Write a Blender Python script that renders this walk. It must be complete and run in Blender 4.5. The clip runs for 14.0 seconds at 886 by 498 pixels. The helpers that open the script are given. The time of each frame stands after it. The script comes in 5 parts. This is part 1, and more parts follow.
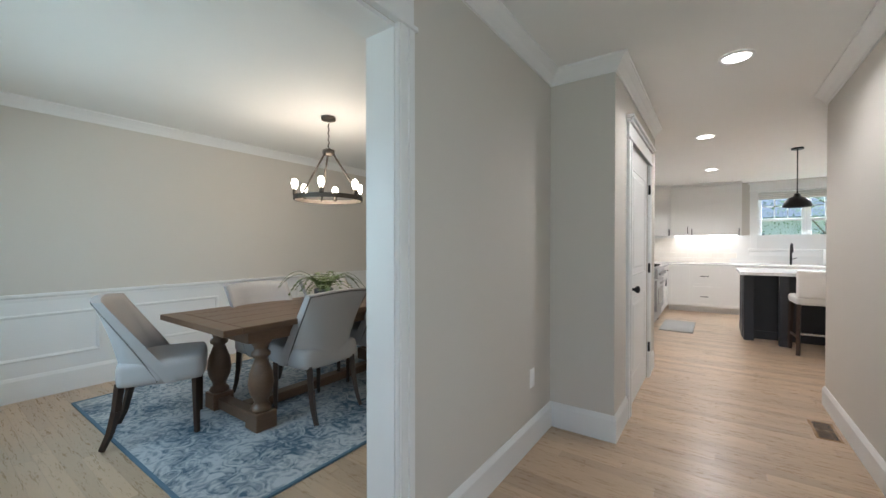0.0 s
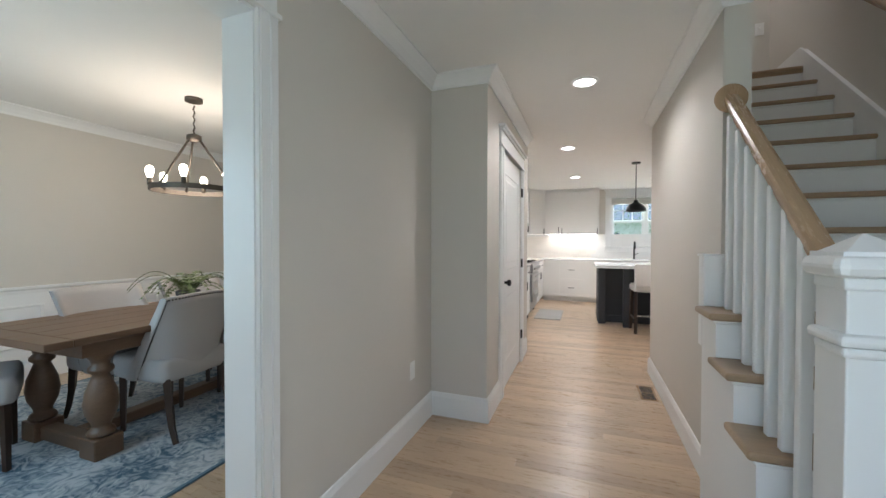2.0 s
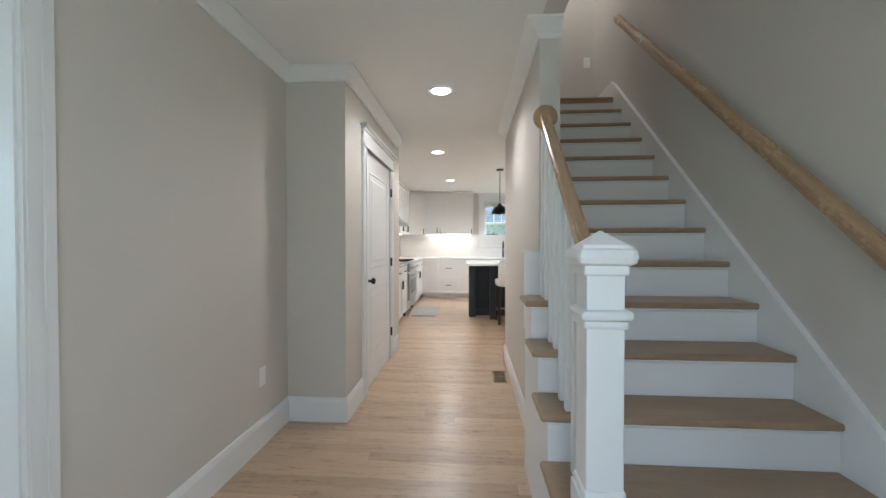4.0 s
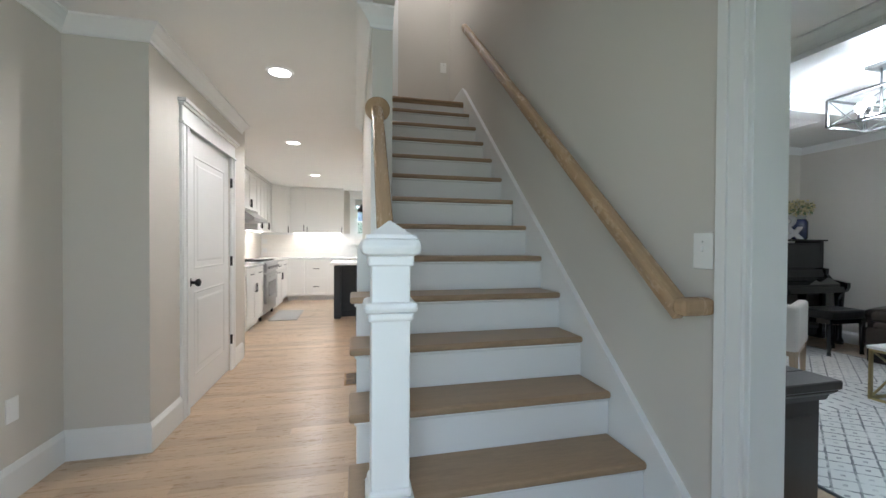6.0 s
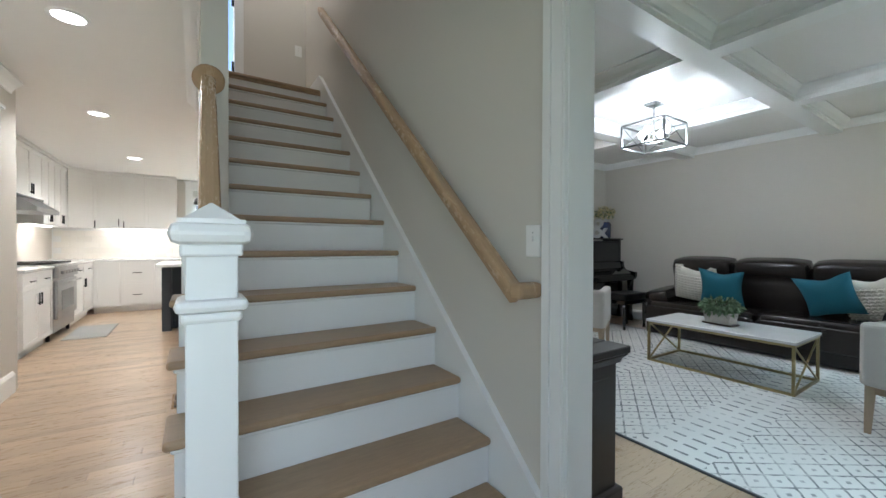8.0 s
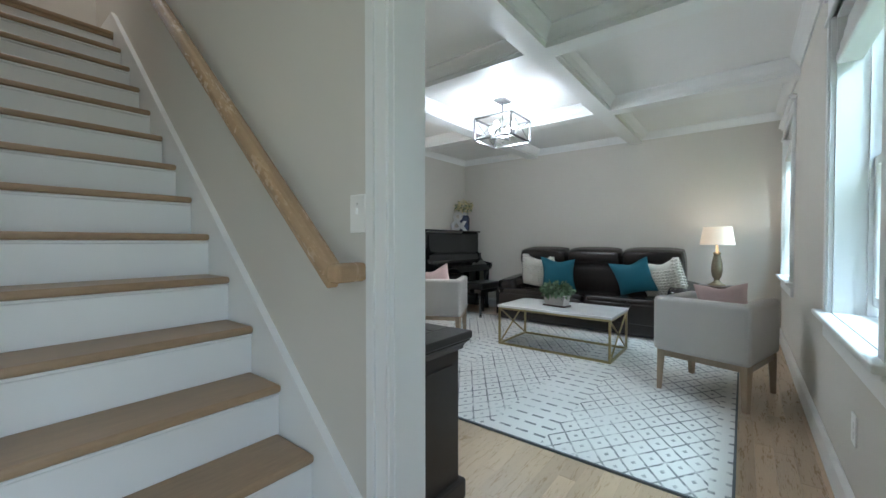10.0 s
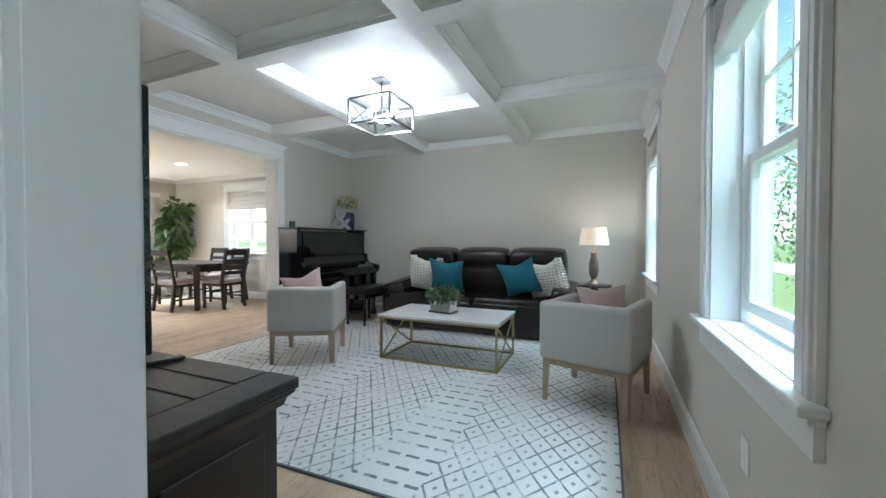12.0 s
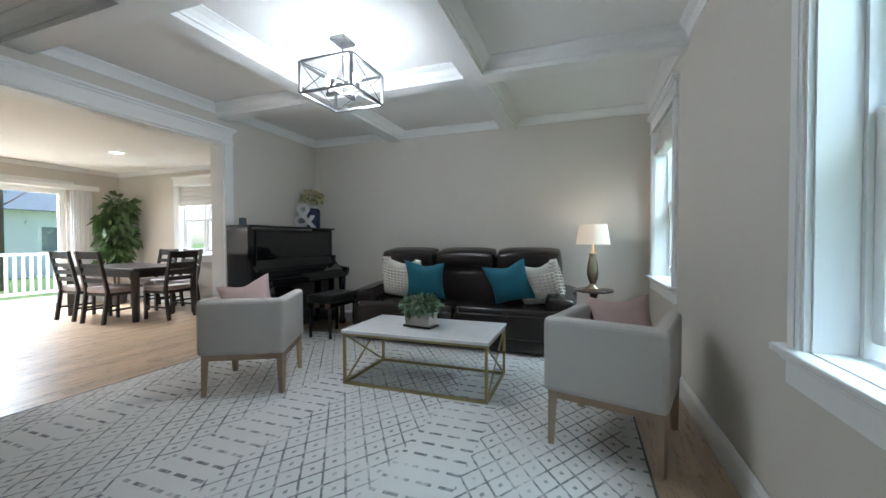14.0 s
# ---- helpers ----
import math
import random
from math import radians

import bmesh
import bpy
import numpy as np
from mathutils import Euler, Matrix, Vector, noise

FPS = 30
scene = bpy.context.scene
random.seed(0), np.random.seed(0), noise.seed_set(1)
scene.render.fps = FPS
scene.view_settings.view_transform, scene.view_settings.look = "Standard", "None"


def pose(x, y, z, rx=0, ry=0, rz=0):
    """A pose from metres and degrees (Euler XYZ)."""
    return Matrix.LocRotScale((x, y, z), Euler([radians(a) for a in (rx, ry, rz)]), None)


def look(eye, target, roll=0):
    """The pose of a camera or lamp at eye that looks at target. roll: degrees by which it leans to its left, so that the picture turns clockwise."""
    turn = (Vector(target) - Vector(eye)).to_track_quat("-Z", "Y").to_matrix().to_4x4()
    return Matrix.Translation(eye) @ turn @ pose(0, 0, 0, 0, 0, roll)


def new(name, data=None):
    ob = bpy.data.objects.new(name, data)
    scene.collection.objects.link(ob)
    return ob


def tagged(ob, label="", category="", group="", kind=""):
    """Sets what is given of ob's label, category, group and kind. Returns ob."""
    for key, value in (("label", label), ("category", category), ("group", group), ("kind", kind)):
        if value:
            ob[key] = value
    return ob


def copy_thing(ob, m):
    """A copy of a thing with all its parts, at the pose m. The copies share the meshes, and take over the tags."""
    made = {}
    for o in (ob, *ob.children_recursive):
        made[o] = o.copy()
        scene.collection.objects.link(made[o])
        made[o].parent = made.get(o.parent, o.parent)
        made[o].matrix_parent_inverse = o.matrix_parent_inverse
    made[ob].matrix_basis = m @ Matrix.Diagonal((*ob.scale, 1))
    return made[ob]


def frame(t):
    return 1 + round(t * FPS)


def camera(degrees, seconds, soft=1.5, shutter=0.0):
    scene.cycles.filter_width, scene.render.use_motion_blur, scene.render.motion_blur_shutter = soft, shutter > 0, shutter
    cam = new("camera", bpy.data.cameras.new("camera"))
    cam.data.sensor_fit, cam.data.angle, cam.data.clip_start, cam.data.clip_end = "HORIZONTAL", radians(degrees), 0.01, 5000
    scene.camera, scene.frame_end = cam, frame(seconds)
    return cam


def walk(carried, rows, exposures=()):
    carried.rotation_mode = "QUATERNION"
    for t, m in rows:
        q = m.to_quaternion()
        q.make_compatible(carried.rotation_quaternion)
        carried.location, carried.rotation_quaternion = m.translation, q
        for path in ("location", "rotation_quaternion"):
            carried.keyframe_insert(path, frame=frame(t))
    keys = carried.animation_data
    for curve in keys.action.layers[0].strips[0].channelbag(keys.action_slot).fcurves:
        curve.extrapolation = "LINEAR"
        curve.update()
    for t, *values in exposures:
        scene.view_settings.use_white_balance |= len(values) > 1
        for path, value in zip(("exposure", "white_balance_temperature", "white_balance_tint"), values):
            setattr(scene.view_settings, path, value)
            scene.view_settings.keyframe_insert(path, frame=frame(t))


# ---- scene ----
cam = camera(98.3, 14.0)
PATH = [
    (0, (-0.463, -0.018, 1.263), (-1.617, 1.615, 1.245), 0.0),
    (0.5, (-0.403, -0.006, 1.28), (-1.477, 1.681, 1.247), -0.1),
    (1, (-0.391, -0.012, 1.271), (-1.334, 1.752, 1.24), 0.0),
    (1.5, (-0.366, 0.003, 1.263), (-1.182, 1.829, 1.232), 0.2),
    (2, (-0.344, 0.0, 1.261), (-1.036, 1.877, 1.23), 0.1),
    (2.5, (-0.322, -0.007, 1.253), (-0.867, 1.916, 1.224), 0.3),
    (3, (-0.276, -0.009, 1.254), (-0.683, 1.949, 1.222), 0.2),
    (5.5, (0.127, 0.052, 1.222), (0.421, 2.03, 1.195), 0.2),
    (6, (0.169, 0.064, 1.216), (0.626, 2.011, 1.193), 0.3),
    (6.5, (0.193, 0.08, 1.215), (0.815, 1.981, 1.193), 0.2),
    (7, (0.212, 0.091, 1.21), (0.991, 1.934, 1.19), 0.2),
    (7.5, (0.22, 0.094, 1.205), (1.159, 1.86, 1.183), 0.1),
    (8, (0.237, 0.089, 1.183), (1.327, 1.766, 1.164), 0.2),
    (8.5, (0.267, 0.102, 1.164), (1.502, 1.675, 1.14), 0.1),
    (11, (0.76, 0.205, 1.099), (2.495, 1.199, 1.063), 0.1),
    (11.5, (0.895, 0.235, 1.112), (2.693, 1.11, 1.075), 0.1),
    (12, (1.033, 0.252, 1.126), (2.872, 1.036, 1.087), 0.0),
    (12.5, (1.178, 0.309, 1.134), (3.042, 1.033, 1.094), 0.1),
    (13, (1.318, 0.367, 1.137), (3.192, 1.065, 1.095), -0.0),
    (13.5, (1.471, 0.426, 1.126), (3.349, 1.111, 1.087), -0.1),
    (14, (1.624, 0.484, 1.124), (3.503, 1.168, 1.083), -0.2),
]
walk(cam, [(t, look(e, g, r)) for t, e, g, r in PATH], [(0.0, 1.13, 5900, 12), (3.0, 1.14, 5920, 12), (6.5, 1.39, 5880, 10), (8.5, 1.38, 5950, 9), (11.0, 1.56, 5860, 8), (12.5, 1.37, 5820, 8), (14.0, 1.21, 5920, 10)])


# ---------- light ----------
world = bpy.data.worlds.new("world")
scene.world = world
world.use_nodes = True
sky = world.node_tree.nodes.new("ShaderNodeTexSky")
sky.sky_type, sky.sun_disc = "NISHITA", False
sky.sun_elevation, sky.sun_rotation = radians(57), radians(279)
bgn = world.node_tree.nodes["Background"]
bgn.inputs["Strength"].default_value = 0.14
world.node_tree.links.new(sky.outputs[0], bgn.inputs["Color"])


def lamp(name, kind, m, power, colour=(1, 1, 1), size=0.1, size_y=None, spot=None):
    d = bpy.data.lights.new(name, kind)
    d.energy, d.color = power, colour
    if kind == "AREA":
        d.shape = "RECTANGLE" if size_y else "DISK"
        d.size = size
        if size_y:
            d.size_y = size_y
    elif kind == "SUN":
        d.angle = size
    else:
        d.shadow_soft_size = size
    if spot:
        d.spot_size, d.spot_blend = radians(spot), 0.6
    ob = new(name, d)
    ob.matrix_world = m
    return ob


lamp("sun", "SUN", look((0, 0, 10), (3.2, -0.5, 5.0)), 4.5, (1, 0.95, 0.88), radians(0.5))
COOL, WARM, SOFT = (0.70, 0.92, 1.0), (1.0, 0.82, 0.62), (1.0, 0.95, 0.88)
# unseen area lamps added at the openings, boosting the sky light from outside
lamp("window_fill", "AREA", look((2.68, -1.15, 3.1), (2.68, 2.6, 1.0)), 78, COOL, 1.2, 1.0)
lamp("window_fill", "AREA", look((5.5, -1.15, 3.1), (5.2, 2.6, 1.0)), 78, COOL, 1.2, 1.0)
lamp("window_fill", "AREA", look((-3.3, -0.40, 1.5), (-3.3, 3, 0.6)), 18, COOL, 1.7, 1.3)
lamp("window_fill", "AREA", look((-0.1, -0.36, 1.4), (-1.2, 1.6, 1.3)), 7.5, (0.90, 0.96, 1.0), 1.2, 1.8)
lamp("window_fill", "AREA", look((4.6, 10.4, 3.0), (4.6, 6.5, 0.0)), 560, (0.93, 0.97, 1), 2.2, 1.4)
lamp("window_fill", "AREA", look((8.0, 6.85, 3.1), (5, 6.8, 0.2)), 430, (0.93, 0.97, 1), 1.2, 1.0)
lamp("window_fill", "AREA", look((0.75, 10.3, 3.2), (0.6, 7.5, 0.8)), 150, COOL, 1.4, 1.0)
# added fill lamp without a fixture, brightens the upper stair walls
lamp("upstairs_fill", "AREA", look((0.75, 3.9, 5.1), (0.75, 4.0, 2)), 6, SOFT, 0.4)


# ---------- materials ----------
def material(name, base, rough=0.6, metal=0.0, grain=60.0, vary=0.08, bump=0.0, stain=2.5, coat=0.0, emit=None, power=0.0, spread=0.0, island=False):
    m = bpy.data.materials.new(name)
    m.use_nodes = True
    nt = m.node_tree
    b = nt.nodes["Principled BSDF"]
    b.inputs["Metallic"].default_value = metal
    b.inputs["Coat Weight"].default_value = coat
    tc = nt.nodes.new("ShaderNodeTexCoord")
    n1, n2 = nt.nodes.new("ShaderNodeTexNoise"), nt.nodes.new("ShaderNodeTexNoise")
    n1.inputs["Scale"].default_value, n1.inputs["Detail"].default_value = grain, 4
    n2.inputs["Scale"].default_value, n2.inputs["Detail"].default_value = stain, 3
    for n in (n1, n2):
        nt.links.new(tc.outputs["Object"], n.inputs["Vector"])
    add = nt.nodes.new("ShaderNodeMath")
    add.operation = "ADD"
    nt.links.new(n1.outputs["Fac"], add.inputs[0])
    nt.links.new(n2.outputs["Fac"], add.inputs[1])
    last = add
    if spread:
        rnd = nt.nodes.new("ShaderNodeNewGeometry" if island else "ShaderNodeObjectInfo")
        mul = nt.nodes.new("ShaderNodeMath")
        mul.operation = "MULTIPLY_ADD"
        mul.inputs[1].default_value = spread / max(vary, 1e-3)
        nt.links.new(rnd.outputs["Random Per Island" if island else "Random"], mul.inputs[0])
        nt.links.new(add.outputs[0], mul.inputs[2])
        last = mul
    mr = nt.nodes.new("ShaderNodeMapRange")
    hi = 1.5 + (spread / max(vary, 1e-3))
    mr.inputs["From Min"].default_value, mr.inputs["From Max"].default_value = 0.5, hi
    mr.inputs["To Min"].default_value, mr.inputs["To Max"].default_value = 1 - vary - spread / 2, 1 + vary + spread / 2
    nt.links.new(last.outputs[0], mr.inputs["Value"])
    mix = nt.nodes.new("ShaderNodeVectorMath")
    mix.operation = "SCALE"
    mix.inputs[0].default_value = base
    nt.links.new(mr.outputs[0], mix.inputs["Scale"])
    nt.links.new(mix.outputs[0], b.inputs["Base Color"])
    rr = nt.nodes.new("ShaderNodeMapRange")
    rr.inputs["From Min"].default_value, rr.inputs["From Max"].default_value = 0.6, 1.4
    rr.inputs["To Min"].default_value, rr.inputs["To Max"].default_value = rough * 0.85, min(1, rough * 1.15)
    nt.links.new(add.outputs[0], rr.inputs["Value"])
    nt.links.new(rr.outputs[0], b.inputs["Roughness"])
    if bump:
        bp = nt.nodes.new("ShaderNodeBump")
        bp.inputs["Strength"].default_value, bp.inputs["Distance"].default_value = bump, 0.004
        nt.links.new(n1.outputs["Fac"], bp.inputs["Height"])
        nt.links.new(bp.outputs[0], b.inputs["Normal"])
    if emit:
        b.inputs["Emission Color"].default_value = (*emit, 1)
        b.inputs["Emission Strength"].default_value = power
    return m


def stretch(m, sx, sy, sz):
    """Stretches a material's grain along the axes."""
    nt = m.node_tree
    tc = next(n for n in nt.nodes if n.bl_idname == "ShaderNodeTexCoord")
    mp = nt.nodes.new("ShaderNodeMapping")
    mp.inputs["Scale"].default_value = (sx, sy, sz)
    nt.links.new(tc.outputs["Object"], mp.inputs["Vector"])
    for n in nt.nodes:
        if n.bl_idname == "ShaderNodeTexNoise":
            nt.links.new(mp.outputs[0], n.inputs["Vector"])
    return m


def world_grain(m, sx, sy, sz):
    """Grain in world metres, so that joined and single boards match."""
    nt = m.node_tree
    geo = nt.nodes.new("ShaderNodeNewGeometry")
    mp = nt.nodes.new("ShaderNodeMapping")
    mp.inputs["Scale"].default_value = (sx, sy, sz)
    nt.links.new(geo.outputs["Position"], mp.inputs["Vector"])
    for n in nt.nodes:
        if n.bl_idname == "ShaderNodeTexNoise":
            nt.links.new(mp.outputs[0], n.inputs["Vector"])
    return m


OAK = (0.50, 0.365, 0.245)
M_WALL = material("greige_paint", (0.62, 0.583, 0.53), 0.75, vary=0.02, grain=350, bump=0.05)
M_WHITE = material("white_trim_paint", (0.80, 0.80, 0.79), 0.42, vary=0.01, grain=3, stain=0.6)
M_CEIL = material("ceiling_paint", (0.80, 0.79, 0.77), 0.95, vary=0.015, grain=4, stain=0.5)
M_FLOOR1 = world_grain(material("oak_board", OAK, 0.29, grain=22, vary=0.14, stain=5, bump=0.02, spread=0.22), 1, 9, 1)
M_FLOOR2 = world_grain(material("oak_boards", OAK, 0.29, grain=22, vary=0.14, stain=5, bump=0.02, spread=0.22, island=True), 1, 9, 1)
M_TREAD = world_grain(material("oak_tread", (0.34, 0.235, 0.145), 0.38, grain=26, vary=0.2, stain=5, bump=0.03), 1, 8, 3)
M_RAIL = world_grain(material("oak_rail", (0.42, 0.28, 0.165), 0.26, grain=40, vary=0.10, stain=5), 6, 0.7, 0.9)
M_BLACK = material("black_metal", (0.02, 0.02, 0.02), 0.35, 0.6)
M_SUB = material("subfloor", (0.26, 0.17, 0.10), 0.9)
M_WALNUT = stretch(material("stained_oak", (0.125, 0.072, 0.042), 0.42, grain=30, vary=0.3, bump=0.05), 6, 1, 6)
M_LEG = material("dark_leg_wood", (0.035, 0.02, 0.014), 0.4, vary=0.2)
M_LINEN = material("grey_linen", (0.40, 0.385, 0.375), 0.95, grain=420, vary=0.12, bump=0.3)
M_NAIL = material("nailhead_bronze", (0.08, 0.07, 0.06), 0.35, 0.9)
M_IRON = material("aged_iron", (0.10, 0.085, 0.07), 0.5, 0.7, vary=0.25)
M_BULB = material("lit_bulb", (1, 0.9, 0.7), 0.3, emit=(1, 0.83, 0.6), power=9)
M_BULBW = material("lit_cool_bulb", (1, 1, 1), 0.3, emit=(0.88, 0.96, 1.0), power=10)
M_DOWN = material("downlight_lens", (1, 1, 1), 0.4, emit=(1, 0.96, 0.9), power=5)
M_FERN = material("fern_leaf", (0.085, 0.12, 0.035), 0.6, vary=0.3, spread=0.3, island=True)
M_POT = material("dark_pot", (0.06, 0.06, 0.065), 0.7, vary=0.2, bump=0.1)
M_CAB = material("white_cabinet", (0.79, 0.78, 0.755), 0.4, vary=0.01)
M_QUARTZ = material("white_quartz", (0.78, 0.78, 0.77), 0.2, vary=0.04, grain=6)
M_TILE = material("white_tile", (0.80, 0.77, 0.72), 0.2, vary=0.03, spread=0.04)
M_STEEL = stretch(material("brushed_steel", (0.42, 0.42, 0.42), 0.32, 1.0, grain=120, vary=0.08), 1, 30, 1)
M_NAVY = material("charcoal_paint", (0.022, 0.025, 0.032), 0.45, vary=0.1)
M_MAT = material("grey_mat", (0.45, 0.44, 0.42), 0.95, grain=200, vary=0.15, bump=0.2)
M_BRUSHED = material("brushed_nickel", (0.50, 0.50, 0.49), 0.28, 1.0)
M_CAGE = material("satin_nickel", (0.20, 0.20, 0.20), 0.42, 1.0)
M_LEATHER = material("brown_leather", (0.021, 0.0155, 0.014), 0.21, grain=160, vary=0.25, bump=0.25, stain=4)
M_TEAL = material("teal_fabric", (0.02, 0.135, 0.19), 0.9, grain=400, vary=0.15, bump=0.3)
M_KNIT = material("cream_knit", (0.68, 0.64, 0.57), 0.95, grain=220, vary=0.1, bump=0.5)
M_PINK = material("blush_fabric", (0.50, 0.36, 0.335), 0.95, grain=320, vary=0.12, bump=0.3)
M_CHAIRF = material("oatmeal_fabric", (0.54, 0.505, 0.465), 0.95, grain=420, vary=0.08, bump=0.3)
M_ASH = stretch(material("pale_ash", (0.36, 0.27, 0.185), 0.5, grain=30, vary=0.15), 4, 4, 0.7)
M_GOLD = material("soft_brass", (0.42, 0.34, 0.17), 0.38, 0.85, vary=0.1)
M_MARBLE = material("white_marble", (0.74, 0.735, 0.73), 0.16, grain=5, vary=0.07, stain=9)
M_PIANO = material("piano_lacquer", (0.006, 0.006, 0.007), 0.06, coat=0.4, vary=0.05)
M_IVORY = material("ivory_keys", (0.7, 0.68, 0.62), 0.3)
M_ESPRESSO = stretch(material("espresso_wood", (0.020, 0.012, 0.010), 0.42, grain=30, vary=0.3, bump=0.05), 5, 1, 5)
M_SLATE = stretch(material("weathered_top", (0.030, 0.026, 0.024), 0.34, grain=26, vary=0.3, bump=0.1), 9, 1, 5)
M_PLASTIC = material("black_plastic", (0.005, 0.005, 0.006), 0.28, vary=0.1)
M_LABEL = material("port_label", (0.45, 0.45, 0.45), 0.6)
M_PLATE = material("white_plate", (0.84, 0.83, 0.81), 0.35, vary=0.01)
M_SHADE = material("lamp_shade", (0.85, 0.78, 0.66), 0.9, grain=300, emit=(1, 0.66, 0.40), power=0.13)
M_NICKEL = material("antique_brass", (0.33, 0.28, 0.20), 0.3, 1.0, vary=0.2)
M_CHERRY = material("dark_cherry", (0.055, 0.028, 0.02), 0.3, vary=0.2)
M_LEAF = material("plant_leaf", (0.065, 0.12, 0.035), 0.5, vary=0.3, spread=0.35, island=True)
M_LEAF2 = material("grey_green_leaf", (0.12, 0.19, 0.10), 0.6, vary=0.3, spread=0.4, island=True)
M_FLOWER = material("dried_flower", (0.58, 0.50, 0.28), 0.8, vary=0.3, spread=0.5, island=True)
M_CERAMIC = material("navy_ceramic", (0.02, 0.03, 0.08), 0.15, coat=0.5, vary=0.2)
M_SILVER = material("pale_silver_paint", (0.50, 0.50, 0.51), 0.5, vary=0.05)
M_BOXW = material("whitewashed_wood", (0.52, 0.48, 0.44), 0.7, vary=0.2, grain=40)
M_BLIND = material("pale_blind", (0.70, 0.69, 0.72), 0.8, vary=0.04)
M_SHADEW = material("linen_shade", (0.66, 0.65, 0.62), 0.9, grain=200, vary=0.06, bump=0.2)
M_SEATPAD = material("mauve_seat", (0.36, 0.32, 0.31), 0.9, vary=0.1)
M_LAWN = material("lawn", (0.14, 0.20, 0.07), 0.95, grain=3, vary=0.3, stain=0.3)
M_TREE = material("tree_leaf", (0.14, 0.23, 0.10), 0.7, vary=0.3, spread=0.5, island=True)
M_BARK = material("bark", (0.12, 0.095, 0.075), 0.9, vary=0.3, bump=0.4)
M_SIDING = material("pale_siding", (0.80, 0.80, 0.78), 0.7)
M_ROOF = material("grey_shingle", (0.16, 0.19, 0.24), 0.85, vary=0.15)
M_PANE = material("dark_window_pane", (0.10, 0.13, 0.16), 0.1)
M_DRIVE = material("pale_concrete", (0.45, 0.43, 0.40), 0.9, grain=8, vary=0.1)
M_DECK = material("deck_board", (0.36, 0.33, 0.30), 0.8, vary=0.15)


def rug_material(name, ground, figure, scale, kind):
    m = material(name, ground, 0.95, grain=300, vary=0.08, bump=0.35)
    nt = m.node_tree
    b = nt.nodes["Principled BSDF"]
    geo = nt.nodes.new("ShaderNodeNewGeometry")
    src = b.inputs["Base Color"].links[0].from_socket
    mix = nt.nodes.new("ShaderNodeMix")
    mix.data_type = "RGBA"
    mix.inputs["B"].default_value = (*figure, 1)
    nt.links.new(src, mix.inputs["A"])
    nz = nt.nodes.new("ShaderNodeTexNoise")
    nz.inputs["Scale"].default_value, nz.inputs["Detail"].default_value = 3.2, 6
    nt.links.new(geo.outputs["Position"], nz.inputs["Vector"])

    def math_node(op, a, c=None, k=None):
        n = nt.nodes.new("ShaderNodeMath")
        n.operation = op
        for i, v in enumerate((a, c, k)):
            if v is None:
                continue
            if isinstance(v, (int, float)):
                n.inputs[i].default_value = v
            else:
                nt.links.new(v, n.inputs[i])
        return n.outputs[0]

    if kind == "lattice":
        sep = nt.nodes.new("ShaderNodeSeparateXYZ")
        nt.links.new(geo.outputs["Position"], sep.inputs[0])
        x, y = sep.outputs["X"], sep.outputs["Y"]
        fine = nt.nodes.new("ShaderNodeTexNoise")
        fine.inputs["Scale"].default_value, fine.inputs["Detail"].default_value = 26, 2
        nt.links.new(geo.outputs["Position"], fine.inputs["Vector"])
        wob = math_node("MULTIPLY_ADD", fine.outputs["Fac"], 0.05, -0.025)
        # diamonds: two families of slanting lines, and small lozenges in their middles
        u = math_node("ADD", math_node("MULTIPLY", x, scale), math_node("MULTIPLY", y, scale * 1.45))
        v = math_node("SUBTRACT", math_node("MULTIPLY", x, scale), math_node("MULTIPLY", y, scale * 1.45))
        pu = math_node("PINGPONG", math_node("ADD", u, math_node("MULTIPLY", wob, 2.0)), 0.5)
        pv = math_node("PINGPONG", math_node("ADD", v, math_node("MULTIPLY", wob, 2.0)), 0.5)
        line = math_node("LESS_THAN", math_node("MINIMUM", pu, pv), 0.055)
        dot = math_node("GREATER_THAN", math_node("MINIMUM", pu, pv), 0.40)
        # every third band across the rug carries rows of dashes in place of diamonds
        band = math_node("GREATER_THAN", math_node("PINGPONG", math_node("MULTIPLY_ADD", y, 0.9, 0.42), 0.5), 0.34)
        rows = math_node("LESS_THAN", math_node("PINGPONG", math_node("MULTIPLY", x, 9.0), 0.5), 0.10)
        gaps = math_node("GREATER_THAN", math_node("PINGPONG", math_node("MULTIPLY_ADD", y, 9.0, wob), 0.5), 0.16)
        dash = math_node("MULTIPLY", rows, gaps)
        fig = math_node("MAXIMUM", line, math_node("MULTIPLY", dot, 0.8))
        pat = math_node("ADD", math_node("MULTIPLY", fig, math_node("SUBTRACT", 1.0, band)), math_node("MULTIPLY", dash, band))
        rub = nt.nodes.new("ShaderNodeMapRange")
        rub.inputs["From Min"].default_value, rub.inputs["From Max"].default_value = 0.35, 0.56
        nt.links.new(math_node("MULTIPLY_ADD", fine.outputs["Fac"], 0.5, math_node("MULTIPLY", nz.outputs["Fac"], 0.5)), rub.inputs["Value"])
        fac = math_node("MULTIPLY", math_node("MULTIPLY", pat, 0.86), rub.outputs[0])
    else:
        vo = nt.nodes.new("ShaderNodeTexNoise")
        vo.inputs["Scale"].default_value, vo.inputs["Detail"].default_value, vo.inputs["Distortion"].default_value = scale, 5, 2.5
        nt.links.new(geo.outputs["Position"], vo.inputs["Vector"])
        mr = nt.nodes.new("ShaderNodeMapRange")
        mr.inputs["From Min"].default_value, mr.inputs["From Max"].default_value = 0.42, 0.62
